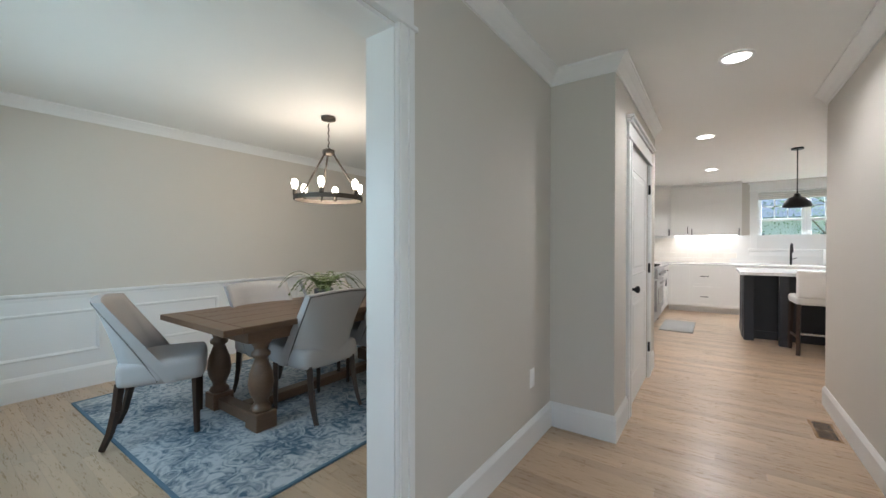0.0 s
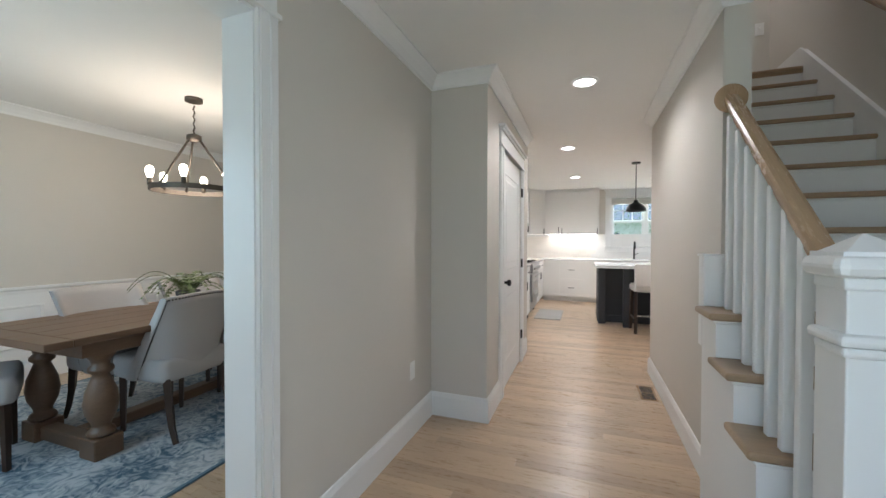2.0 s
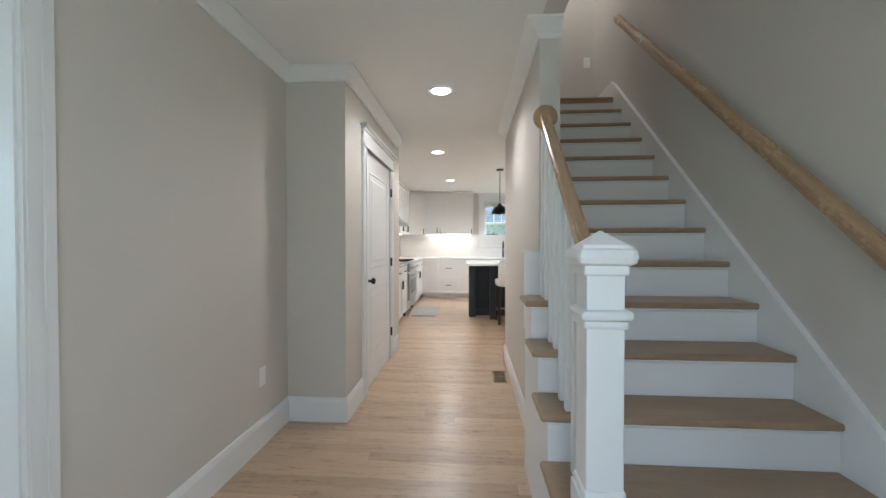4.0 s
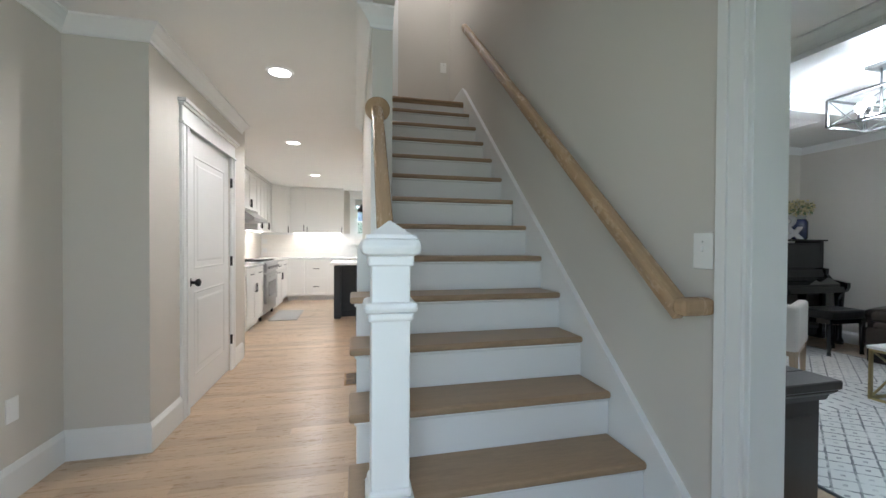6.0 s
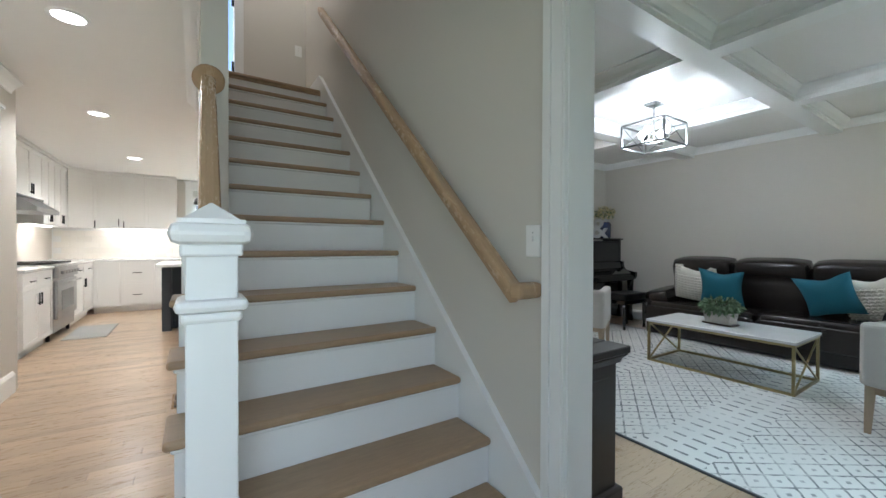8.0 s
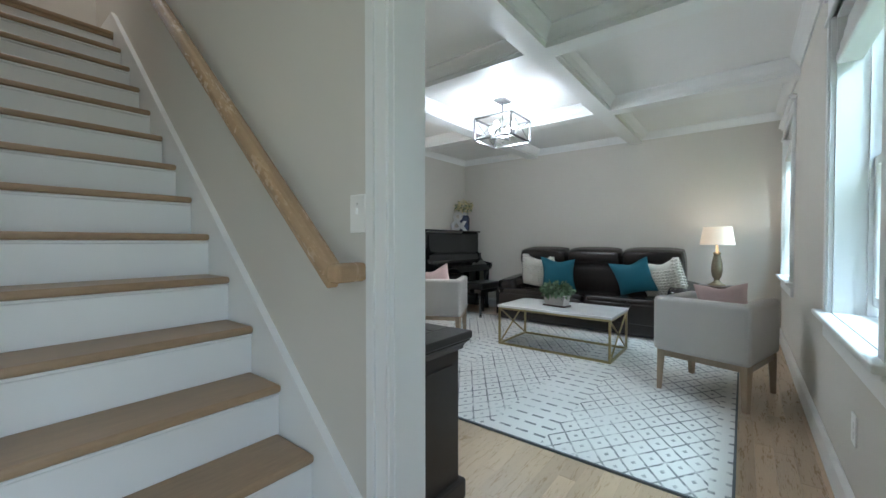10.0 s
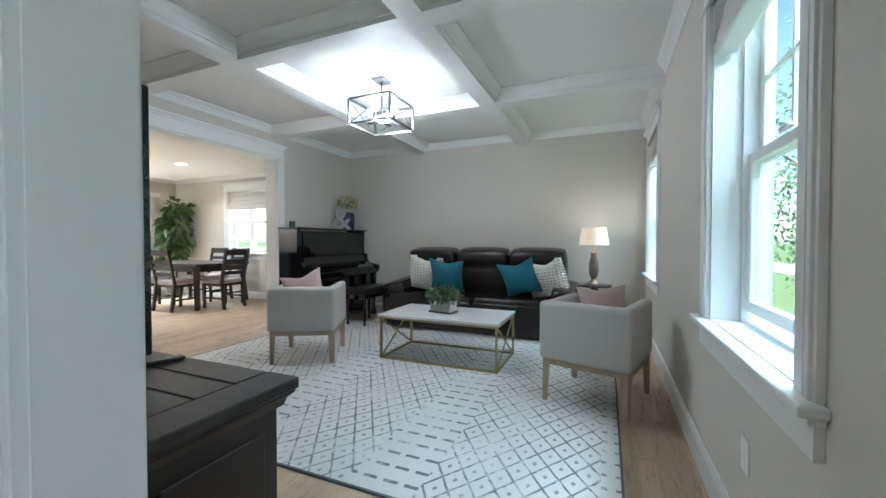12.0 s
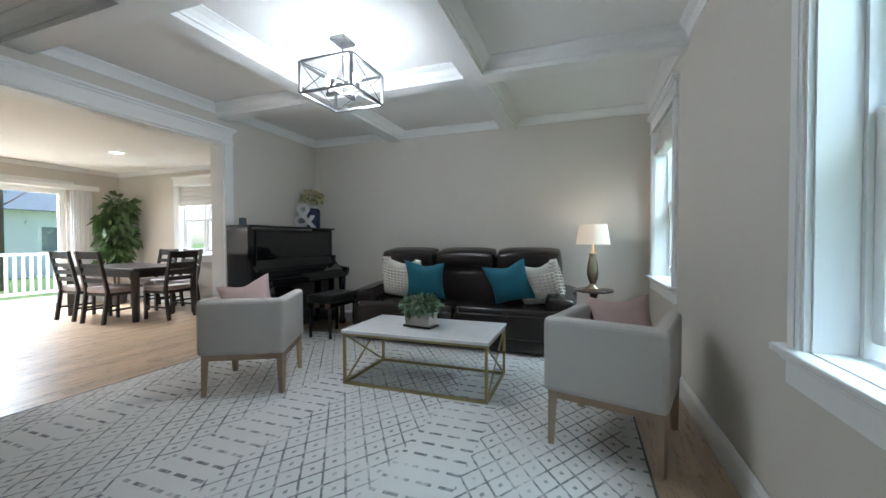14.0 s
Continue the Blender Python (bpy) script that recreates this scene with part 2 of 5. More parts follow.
        nt.links.new(math_node("MULTIPLY_ADD", vo.outputs["Fac"], 0.6, math_node("MULTIPLY", nz.outputs["Fac"], 0.4)), mr.inputs["Value"])
        fac = mr.outputs[0]
    nt.links.new(fac, mix.inputs["Factor"])
    nt.links.new(mix.outputs["Result"], b.inputs["Base Color"])
    return m


M_RUG = rug_material("cream_lattice_rug", (0.66, 0.645, 0.62), (0.11, 0.115, 0.125), 5.4, "lattice")
M_RUGB = rug_material("blue_worn_rug", (0.47, 0.50, 0.52), (0.06, 0.115, 0.165), 11, "worn")


def glass_material():
    m = bpy.data.materials.new("window_glass")
    m.use_nodes = True
    nt = m.node_tree
    nt.nodes.clear()
    out = nt.nodes.new("ShaderNodeOutputMaterial")
    tr, gl = nt.nodes.new("ShaderNodeBsdfTransparent"), nt.nodes.new("ShaderNodeBsdfGlossy")
    gl.inputs["Roughness"].default_value = 0.02
    tr.inputs["Color"].default_value = (0.93, 0.97, 0.97, 1)
    mx = nt.nodes.new("ShaderNodeMixShader")
    mx.inputs[0].default_value = 0.05
    nt.links.new(tr.outputs[0], mx.inputs[1])
    nt.links.new(gl.outputs[0], mx.inputs[2])
    nt.links.new(mx.outputs[0], out.inputs["Surface"])
    return m


M_GLASS = glass_material()


# ---------- mesh helpers ----------
def bx(bm, x0, x1, y0, y1, z0, z1, bevel=0.0, seg=2):
    m = Matrix.LocRotScale(((x0 + x1) / 2, (y0 + y1) / 2, (z0 + z1) / 2), None, (abs(x1 - x0), abs(y1 - y0), abs(z1 - z0)))
    v = bmesh.ops.create_cube(bm, size=1, matrix=m)["verts"]
    if bevel:
        e = list({e for w in v for e in w.link_edges})
        bmesh.ops.bevel(bm, geom=e, offset=bevel, segments=seg, profile=0.5, affect="EDGES", clamp_overlap=True)
    return bm


def box(x0, x1, y0, y1, z0, z1, bevel=0.0, seg=2):
    return bx(bmesh.new(), x0, x1, y0, y1, z0, z1, bevel, seg)


def lathe(profile, seg=24, bm=None, at=(0, 0, 0), closed=True):
    """A turned body from (radius, height) pairs."""
    bm = bm or bmesh.new()
    rings = []
    for r, z in profile:
        rings.append([bm.verts.new((at[0] + r * math.cos(2 * math.pi * i / seg), at[1] + r * math.sin(2 * math.pi * i / seg), at[2] + z)) for i in range(seg)])
    for a, b in zip(rings, rings[1:]):
        for i in range(seg):
            f = bm.faces.new((a[i], a[(i + 1) % seg], b[(i + 1) % seg], b[i]))
            f.smooth = True
    if closed:
        bm.faces.new(rings[0][::-1])
        bm.faces.new(rings[-1])
    return bm


def tube(p, q, r, seg=10, bm=None, r2=None):
    bm = bm or bmesh.new()
    p, q = Vector(p), Vector(q)
    d = q - p
    m = Matrix.Translation((p + q) / 2) @ d.to_track_quat("Z", "Y").to_matrix().to_4x4()
    v = bmesh.ops.create_cone(bm, cap_ends=True, segments=seg, radius1=r, radius2=r if r2 is None else r2, depth=d.length, matrix=m)["verts"]
    if seg > 6:
        for f in {f for w in v for f in w.link_faces}:
            f.smooth = len(f.verts) == 4
    return bm


def bar(p, q, w, h, bm=None, bevel=0.0):
    """A straight bar of rectangular section from p to q."""
    bm = bm or bmesh.new()
    p, q = Vector(p), Vector(q)
    d = q - p
    m = Matrix.Translation((p + q) / 2) @ d.to_track_quat("Y", "Z").to_matrix().to_4x4() @ Matrix.Diagonal((w, d.length, h, 1))
    v = bmesh.ops.create_cube(bm, size=1, matrix=m)["verts"]
    if bevel:
        bmesh.ops.bevel(bm, geom=list({e for x in v for e in x.link_edges}), offset=bevel, segments=2, profile=0.5, affect="EDGES")
    return bm


def sweep(path, profile, closed=False, bm=None):
    """A moulding: profile of (out, z) along a plan path; out lies to the left of the way."""
    bm = bm or bmesh.new()
    n = len(path)
    pts = [Vector(p) for p in path]
    rings = []
    for i in range(n):
        a = pts[i] - pts[i - 1] if (i or closed) else pts[1] - pts[0]
        b = pts[(i + 1) % n] - pts[i] if (i < n - 1 or closed) else a
        a, b = a.normalized(), b.normalized()
        na, nb = Vector((-a.y, a.x)), Vector((-b.y, b.x))
        k = (na + nb) / (1 + na.dot(nb))
        rings.append([bm.verts.new((pts[i].x + k.x * o, pts[i].y + k.y * o, z)) for o, z in profile])
    m = len(profile)
    for i in range(n if closed else n - 1):
        r, s = rings[i], rings[(i + 1) % n]
        for j in range(m):
            bm.faces.new((r[j], s[j], s[(j + 1) % m], r[(j + 1) % m]))
    if not closed:
        bm.faces.new(rings[0])
        bm.faces.new(rings[-1][::-1])
    return bm


def prism(poly, axis, a, b, bm=None):
    """A plane outline pushed along an axis from a to b."""
    bm = bm or bmesh.new()

    def place(u, v, w):
        return (w, u, v) if axis == "x" else (u, w, v) if axis == "y" else (u, v, w)

    lo, hi = [bm.verts.new(place(u, v, a)) for u, v in poly], [bm.verts.new(place(u, v, b)) for u, v in poly]
    n = len(poly)
    bm.faces.new(lo)
    bm.faces.new(hi[::-1])
    for i in range(n):
        bm.faces.new((lo[i], hi[i], hi[(i + 1) % n], lo[(i + 1) % n]))
    return bm


def cushion(sx, sy, sz, n=10, power=2.6, bm=None, m=None, pinch=0.0):
    """A plump pad about the origin: a rounded box, with pulled corners when pinched."""
    bm = bm or bmesh.new()
    v = bmesh.ops.create_cube(bm, size=2)["verts"]
    bmesh.ops.subdivide_edges(bm, edges=list({e for w in v for e in w.link_edges}), cuts=n, use_grid_fill=True)
    todo = [w for w in bm.verts if not w.tag]
    for w in todo:
        x, y, z = w.co
        if pinch:
            edge = max(abs(x), abs(y))
            thick = max(0.02, (1 - min(1, abs(x)) ** 2.6) ** 0.55 * (1 - min(1, abs(y)) ** 2.6) ** 0.55)
            inset = 1 - pinch * (1 - (min(abs(x), abs(y)) / max(edge, 1e-6)) ** 2) * edge ** 3
            co = Vector((x * inset * sx / 2, y * inset * sy / 2, z * thick * sz / 2))
        else:
            k = (abs(x) ** power * 1 + abs(y) ** power + abs(z) ** power) ** (1 / power)
            top = max(abs(x), abs(y), abs(z))
            s = (top / k) ** 0.5 if k else 1
            co = Vector((x * s * sx / 2, y * s * sy / 2, z * s * sz / 2))
        w.co = (m @ co) if m else co
        w.tag = True
    for f in bm.faces:
        f.smooth = True
    return bm


def mesh_object(name, bm, mat):
    bmesh.ops.recalc_face_normals(bm, faces=bm.faces)
    me = bpy.data.meshes.new(name)
    bm.to_mesh(me)
    bm.free()
    me.materials.append(mat)
    return new(name, me)


def part(name, bm, mat, parent, label=""):
    ob = mesh_object(name, bm, mat)
    ob.parent = parent
    return tagged(ob, label)


def structure(name, bm, mat, label="", category=""):
    return tagged(mesh_object(name, bm, mat), label, category, "", "structure")


def thing(name, label, category, m=None, group=""):
    ob = new(name)
    ob.empty_display_size = 0.1
    if m is not None:
        ob.matrix_world = m
    return tagged(ob, label, category, group)


def wall(name, axis, face, back, a, b, z0, z1, holes=(), mat=None, label="greige painted plaster wall"):
    """A wall with openings that go through it; axis is the way that it runs."""
    bm = bmesh.new()

    def piece(u0, u1, w0, w1):
        if u1 - u0 > 1e-4 and w1 - w0 > 1e-4:
            lo, hi = min(face, back), max(face, back)
            bx(bm, u0, u1, lo, hi, w0, w1) if axis == "x" else bx(bm, lo, hi, u0, u1, w0, w1)

    u = a
    for h0, h1, lo, hi in sorted(holes):
        piece(u, h0, z0, z1)
        piece(h0, h1, z0, lo)
        piece(h0, h1, hi, z1)
        u = h1
    piece(u, b, z0, z1)
    return structure(name, bm, mat or M_WALL, label, "wall")


CROWN = lambda z, s=0.09: [(0, z - s), (0.012, z - s), (0.016, z - s * 0.8), (s * 0.45, z - s * 0.45), (s * 0.8, z - s * 0.16), (s * 0.88, z - s * 0.14), (s * 0.88, z), (0, z)]
BASE = lambda h=0.15: [(0, 0), (0.017, 0), (0.017, h - 0.03), (0.013, h - 0.02), (0.008, h - 0.006), (0.004, h), (0, h)]

# ---------- the shell ----------
H, HL = 2.46, 2.57           # ceilings: hall side, living room
XS, XL = 1.27, 1.40          # stair wall, living side of it
structure("floor", box(-5.3, 6.9, -0.45, 9.6, -0.25, -0.02), M_SUB, "dark subfloor under oak boards", "floor")
wall("wall_front", "x", -0.19, -0.42, -5.25, 6.5, -0.02, 5.2,
     [(-4.2, -2.4, 0.75, 2.15), (-0.75, 0.55, 0.0, 2.1), (2.225, 3.14, 0.77, 2.2), (5.05, 5.95, 0.77, 2.2)])
wall("wall_dining_hall", "y", -1.40, -1.54, -0.19, 2.615, -0.02, H, [(-0.06, 1.01, -0.02, 2.06)])
wall("wall_dining_far", "y", -5.05, -5.25, -0.19, 4.75, -0.02, H)
wall("wall_dining_back", "x", 4.6, 4.75, -5.05, -1.54, -0.02, H)
wall("wall_closet_front", "x", 2.615, 2.75, -1.54, -0.98, -0.02, H)
wall("wall_closet_side", "y", -0.98, -1.13, 2.75, 4.50, -0.02, H, [(3.12, 4.09, -0.02, 2.03)])
wall("wall_closet_back", "x", 4.50, 4.62, -1.93, -0.98, -0.02, H)
wall("wall_closet_inner", "y", -1.85, -1.95, 2.75, 4.50, -0.02, H)
wall("wall_kitchen_west", "y", -1.83, -2.0, 4.62, 9.3, -0.02, H)
wall("wall_kitchen_north", "x", 9.3, 9.5, -2.0, 2.6, -0.02, H, [(0.2, 1.6, 1.2, 2.28)])
wall("wall_breakfast_north", "x", 9.05, 9.25, 2.6, 6.55, -0.02, H, [(3.55, 5.72, 0.02, 2.05)])
wall("wall_breakfast_east", "y", 6.55, 6.75, 4.33, 9.25, -0.02, H, [(6.3, 7.4, 0.9, 2.14)])
wall("wall_hall_right", "y", 0.265, 0.375, 2.16, 4.2, -0.02, 5.2)
wall("wall_stair", "y", XS, XL, 0.93, 4.6, -0.02, 5.2)
wall("wall_stair_front", "y", XS, XL, -0.19, -0.06, -0.02, 5.2)
structure("wall_stair_head", box(XS, XL, -0.06, 0.93, 2.06, 5.2), M_WALL, "greige wall over the cased opening", "wall")
wall("wall_stair_back", "x", 4.2, 4.85, 0.375, XS, -0.02, 2.46)
structure("wall_stair_upper", box(0.265, 0.375, 4.2, 4.45, 2.57, 5.2), M_WALL, "greige painted plaster wall", "wall")
wall("wall_upstairs_end", "x", 4.45, 4.6, -0.3, 1.6, 2.57, 5.2, [(-0.2, 0.58, 2.57, 4.7)])
wall("wall_living_north", "x", 4.15, 4.33, XL, 6.75, -0.02, HL, [(2.97, 4.74, -0.02, 2.195)])
wall("wall_living_east", "y", 6.25, 6.45, -0.19, 4.15, -0.02, HL)
structure("ceiling", box(-5.25, 0.265, -0.3, 9.5, H, H + 0.2), M_CEIL, "flat white painted ceiling", "ceiling")
structure("ceiling_foyer", box(0.265, XS, -0.3, 1.75, H, H + 0.2), M_CEIL, "flat white painted ceiling", "ceiling")
structure("ceiling_hall_end", box(0.265, 0.375, 4.2, 4.86, H, H + 0.1), M_CEIL, "flat white painted ceiling", "ceiling")
structure("ceiling_kitchen", box(0.265, 6.75, 4.86, 9.5, H, H + 0.11), M_CEIL, "flat white painted ceiling", "ceiling")
structure("ceiling_breakfast", box(XL, 6.75, 4.33, 4.85, H, H + 0.11), M_CEIL, "flat white painted ceiling", "ceiling")
structure("ceiling_living", box(XL, 6.45, -0.3, 4.33, HL, HL + 0.1), M_CEIL, "coffered white painted ceiling", "ceiling")
structure("ceiling_upstairs", box(-1.4, 1.6, -0.3, 5.4, 5.2, 5.3), M_CEIL, "flat white painted ceiling", "ceiling")
structure("wall_upstairs_front", box(0.265, XS, 1.65, 1.748, H + 0.2, 5.2), M_WALL, "greige painted plaster wall", "wall")
structure("wall_upstairs_side", box(0.265, 0.375, 1.75, 2.16, H + 0.001, 5.2), M_WALL, "greige painted plaster wall", "wall")
structure("landing_floor", box(0.375, XS, 3.80, 4.45, 2.60, 2.65), M_TREAD, "oak floor of the upper landing", "floor")

# ---------- mouldings ----------
def moulding(name, path, profile, closed=False, mat=None, label="white painted crown moulding"):
    return structure(name, sweep(path, profile, closed), mat or M_WHITE, label, "trim")


moulding("crown_hall", [(-0.98, 4.50), (-0.98, 2.615), (-1.4, 2.615), (-1.4, -0.19)], CROWN(H))
moulding("crown_hall_right", [(0.375, 2.16), (0.265, 2.16), (0.265, 4.2)], CROWN(H))
moulding("crown_dining", [(-5.05, 4.6), (-5.05, -0.19)], CROWN(H))
moulding("crown_breakfast", [(6.55, 4.33), (6.55, 9.05), (2.6, 9.05)], CROWN(H, 0.07))
moulding("baseboard_hall", [(-0.98, 3.01), (-0.98, 2.615), (-1.4, 2.615), (-1.4, 1.1)], BASE(0.17), label="tall white painted baseboard")
moulding("baseboard_closet", [(-1.13, 4.50), (-0.98, 4.50), (-0.98, 4.20)], BASE(0.17), label="tall white painted baseboard")
moulding("baseboard_hall_right", [(0.265, 2.17), (0.265, 4.2), (0.375, 4.2)], BASE(0.15), label="tall white painted baseboard")
moulding("baseboard_living_south", [(XL, -0.19), (6.25, -0.19), (6.25, 4.15), (4.85, 4.15)], BASE(0.15), label="tall white painted baseboard")
moulding("baseboard_breakfast", [(6.55, 4.33), (6.55, 9.05), (5.75, 9.05)], BASE(0.13), label="white painted baseboard")
moulding("baseboard_dining", [(-5.05, 4.6), (-5.05, -0.19)], BASE(0.2), label="tall white painted baseboard")

# coffered ceiling: beams, and a crown in every bay
BX, BY, BB = [(3.04, 3.20), (4.65, 4.81)], [(1.24, 1.40), (2.74, 2.91)], 2.45
for i, (a, b) in enumerate(BX):
    structure("ceiling_beam_long_%d" % (i + 1), box(a, b, -0.19, 4.15, BB, HL), M_WHITE, "white boxed ceiling beam", "beam")
for i, (a, b) in enumerate(BY):
    bm = bmesh.new()
    for u0, u1 in ((XL, BX[0][0]), (BX[0][1], BX[1][0]), (BX[1][1], 6.25)):
        bx(bm, u0, u1, a, b, BB, HL)
    structure("ceiling_beam_cross_%d" % (i + 1), bm, M_WHITE, "white boxed ceiling beam", "beam")
xs, ys = [XL, *BX[0], *BX[1], 6.25], [-0.19, *BY[0], *BY[1], 4.15]
for i in (0, 2, 4):
    for j in (0, 2, 4):
        x0, x1, y0, y1 = xs[i], xs[i + 1], ys[j], ys[j + 1]
        moulding("crown_bay_%d" % (i * 2 + j), [(x0, y0), (x1, y0), (x1, y1), (x0, y1)], CROWN(HL, 0.085), True)

# wainscot of the dining room
W0 = -5.05
wains = structure("wainscot", box(W0, W0 + 0.008, -0.19, 4.6, 0.2, 0.83), M_WHITE, "white panelled wainscot", "wainscot")
part("chair_rail", sweep([(W0, 4.6), (W0, -0.19)], [(0, 0.80), (0.015, 0.80), (0.02, 0.83), (0.035, 0.845), (0.035, 0.865), (0, 0.865)]), M_WHITE, wains)
for k in range(5):
    y0 = -0.85 + 1.02 * k
    y1 = y0 + 0.86
    if y1 < 0:
        continue
    y0 = max(y0, -0.1)
    part("panel_moulding", sweep([(y0, 0.32), (y1, 0.32), (y1, 0.70), (y0, 0.70)], [(0, 0), (0.03, 0), (0.03, 0.006), (0.012, 0.014), (0, 0.01)], True), M_WHITE, wains)
for ob in [o for o in wains.children if o.name.startswith("panel_moulding")]:
    # plan path (y, z) stands up against the wall
    ob.data.transform(Matrix(((0, 0, 1, W0 + 0.008), (1, 0, 0, 0), (0, 1, 0, 0), (0, 0, 0, 1))))


# ---------- openings: casings ----------
def fluted(y0, y1, x, out, z0, z1):
    """An upright casing board on a wall x = const, with two steps in its face."""
    bm = bmesh.new()
    s = 1 if out > 0 else -1
    w = y1 - y0
    bx(bm, x, x + s * 0.016, y0, y1, z0, z1)
    bx(bm, x + s * 0.016, x + s * 0.024, y0 + w * 0.62, y0 + w * 0.97, z0, z1)
    bx(bm, x + s * 0.016, x + s * 0.021, y0 + w * 0.1, y0 + w * 0.5, z0, z1)
    return bm


def header(axis, face, s, a, b, z):
    """The head over an opening: frieze, bead and cap."""
    bm = bmesh.new()
    for e, lo, hi, d in ((0.0, 0.0, 0.14, 0.02), (0.012, 0.0, 0.018, 0.032), (0.012, 0.125, 0.145, 0.036), (0.03, 0.145, 0.17, 0.055)):
        f0, f1 = sorted((face, face + s * d))
        if axis == "y":
            bx(bm, f0, f1, a - e, b + e, z + lo, z + hi, 0.003, 1)
        else:
            bx(bm, a - e, b + e, f0, f1, z + lo, z + hi, 0.003, 1)
    return bm


dc = structure("trim_dining_opening", fluted(1.01, 1.095, -1.40, 1, 0, 2.06), M_WHITE, "white fluted casing of the dining opening", "trim")
part("jamb", box(-1.54, -1.40, 1.002, 1.01, 0, 2.06), M_WHITE, dc)
part("head_jamb", box(-1.54, -1.40, -0.06, 1.002, 2.045, 2.06), M_WHITE, dc)
part("header", header("y", -1.40, 1, -0.14, 1.095, 2.06), M_WHITE, dc)
part("back_casing", box(-1.555, -1.54, 1.016, 1.1, 0, 2.06), M_WHITE, dc)
part("left_casing", fluted(-0.145, -0.06, -1.40, 1, 0, 2.06), M_WHITE, dc)

lc = structure("trim_living_opening", fluted(0.925, 1.018, XS, -1, 0, 2.06), M_WHITE, "white fluted casing of the living room opening", "trim")
part("jamb", box(XS, XL, 0.92, 0.93, 0, 2.06), M_WHITE, lc)
part("head_jamb", box(XS, XL, -0.06, 0.92, 2.045, 2.06), M_WHITE, lc)
part("header", header("y", XS, -1, -0.14, 1.018, 2.06), M_WHITE, lc)
part("back_casing", box(XL, XL + 0.016, 0.945, 1.04, 0, 2.06), M_WHITE, lc)

bc = structure("trim_breakfast_opening", box(4.74, 4.84, 4.13, 4.15, 0, 2.195), M_WHITE, "white casing of the wide breakfast room opening", "trim")
part("jamb", box(4.725, 4.74, 4.15, 4.33, 0, 2.195), M_WHITE, bc)
part("jamb", box(2.97, 2.985, 4.15, 4.33, 0, 2.195), M_WHITE, bc)
part("left_casing", box(2.87, 2.97, 4.13, 4.15, 0, 2.195), M_WHITE, bc)
part("head_jamb", box(2.985, 4.725, 4.15, 4.33, 2.18, 2.195), M_WHITE, bc)
part("header", header("x", 4.15, -1, 2.87, 4.84, 2.195), M_WHITE, bc)

# ---------- closet door ----------
DY0, DY1, DH = 3.12, 4.09, 2.03
door = structure("door_1", box(-1.025, -0.986, DY0 + 0.004, DY1 - 0.004, 0.008, DH - 0.004, 0.002, 1), M_WHITE, "white two-panel interior door, closed", "door")


def raised(parent, x, y0, y1, z0, z1):
    """A sunk field with a sloping edge and a raised middle, on the face of a door."""
    bm = bmesh.new()
    levels = ((0.0, 0.0), (0.012, 0.005), (0.024, -0.004), (0.05, -0.004), (0.075, 0.006))
    rings = []
    for inset, d in levels:
        rings.append([bm.verts.new((x + d, u, v)) for u, v in ((y0 + inset, z0 + inset), (y1 - inset, z0 + inset), (y1 - inset, z1 - inset), (y0 + inset, z1 - inset))])
    for r, s in zip(rings, rings[1:]):
        for i in range(4):
            bm.faces.new((r[i], r[(i + 1) % 4], s[(i + 1) % 4], s[i]))
    bm.faces.new(rings[-1])
    return part("panel", bm, M_WHITE, parent)


raised(door, -0.9855, DY0 + 0.14, DY1 - 0.14, 1.02, 1.87)
raised(door, -0.9855, DY0 + 0.14, DY1 - 0.14, 0.22, 0.86)
km = Matrix.Translation((-0.986, DY0 + 0.07, 0.93)) @ Matrix.Rotation(radians(90), 4, "Y")
knob = lathe([(0.031, 0), (0.031, 0.006), (0.012, 0.010), (0.011, 0.035), (0.022, 0.042), (0.028, 0.055), (0.026, 0.066), (0.012, 0.073)], 20)
knob.transform(km)
part("door_knob", knob, M_BLACK, door, "round black metal knob")
for z in (0.30, 1.05, 1.79):
    part("hinge", tube((-0.965, DY1 + 0.004, z - 0.045), (-0.965, DY1 + 0.004, z + 0.045), 0.011, 8), M_BLACK, door, "black hinge")
dt = structure("trim_closet_door", fluted(DY0 - 0.11, DY0, -0.98, 1, 0, DH), M_WHITE, "white door casing with a crowned head", "trim")
part("right_casing", fluted(DY1, DY1 + 0.11, -0.98, 1, 0, DH), M_WHITE, dt)
part("header", header("y", -0.98, 1, DY0 - 0.11, DY1 + 0.11, DH), M_WHITE, dt)
part("head_stop", box(-1.12, -0.98, DY0, DY1, DH - 0.006, DH - 0.001), M_WHITE, dt)
part("jamb", box(-1.12, -0.98, DY0 - 0.002, DY0 + 0.003, 0, DH), M_WHITE, dt)

# ---------- front entry behind the camera ----------
fd = structure("window_entry", box(-0.75, 0.55, -0.40, -0.36, 0.0, 0.25), M_WHITE, "white glazed entry door and side lights", "window")
for a, b in ((-0.75, -0.68), (-0.42, -0.30), (0.30, 0.36), (0.50, 0.55)):
    part("stile", box(a, b, -0.40, -0.36, 0.25, 2.1), M_WHITE, fd)
part("pane", box(-0.68, 0.5, -0.382, -0.378, 0.25, 2.1), M_GLASS, fd).visible_shadow = False


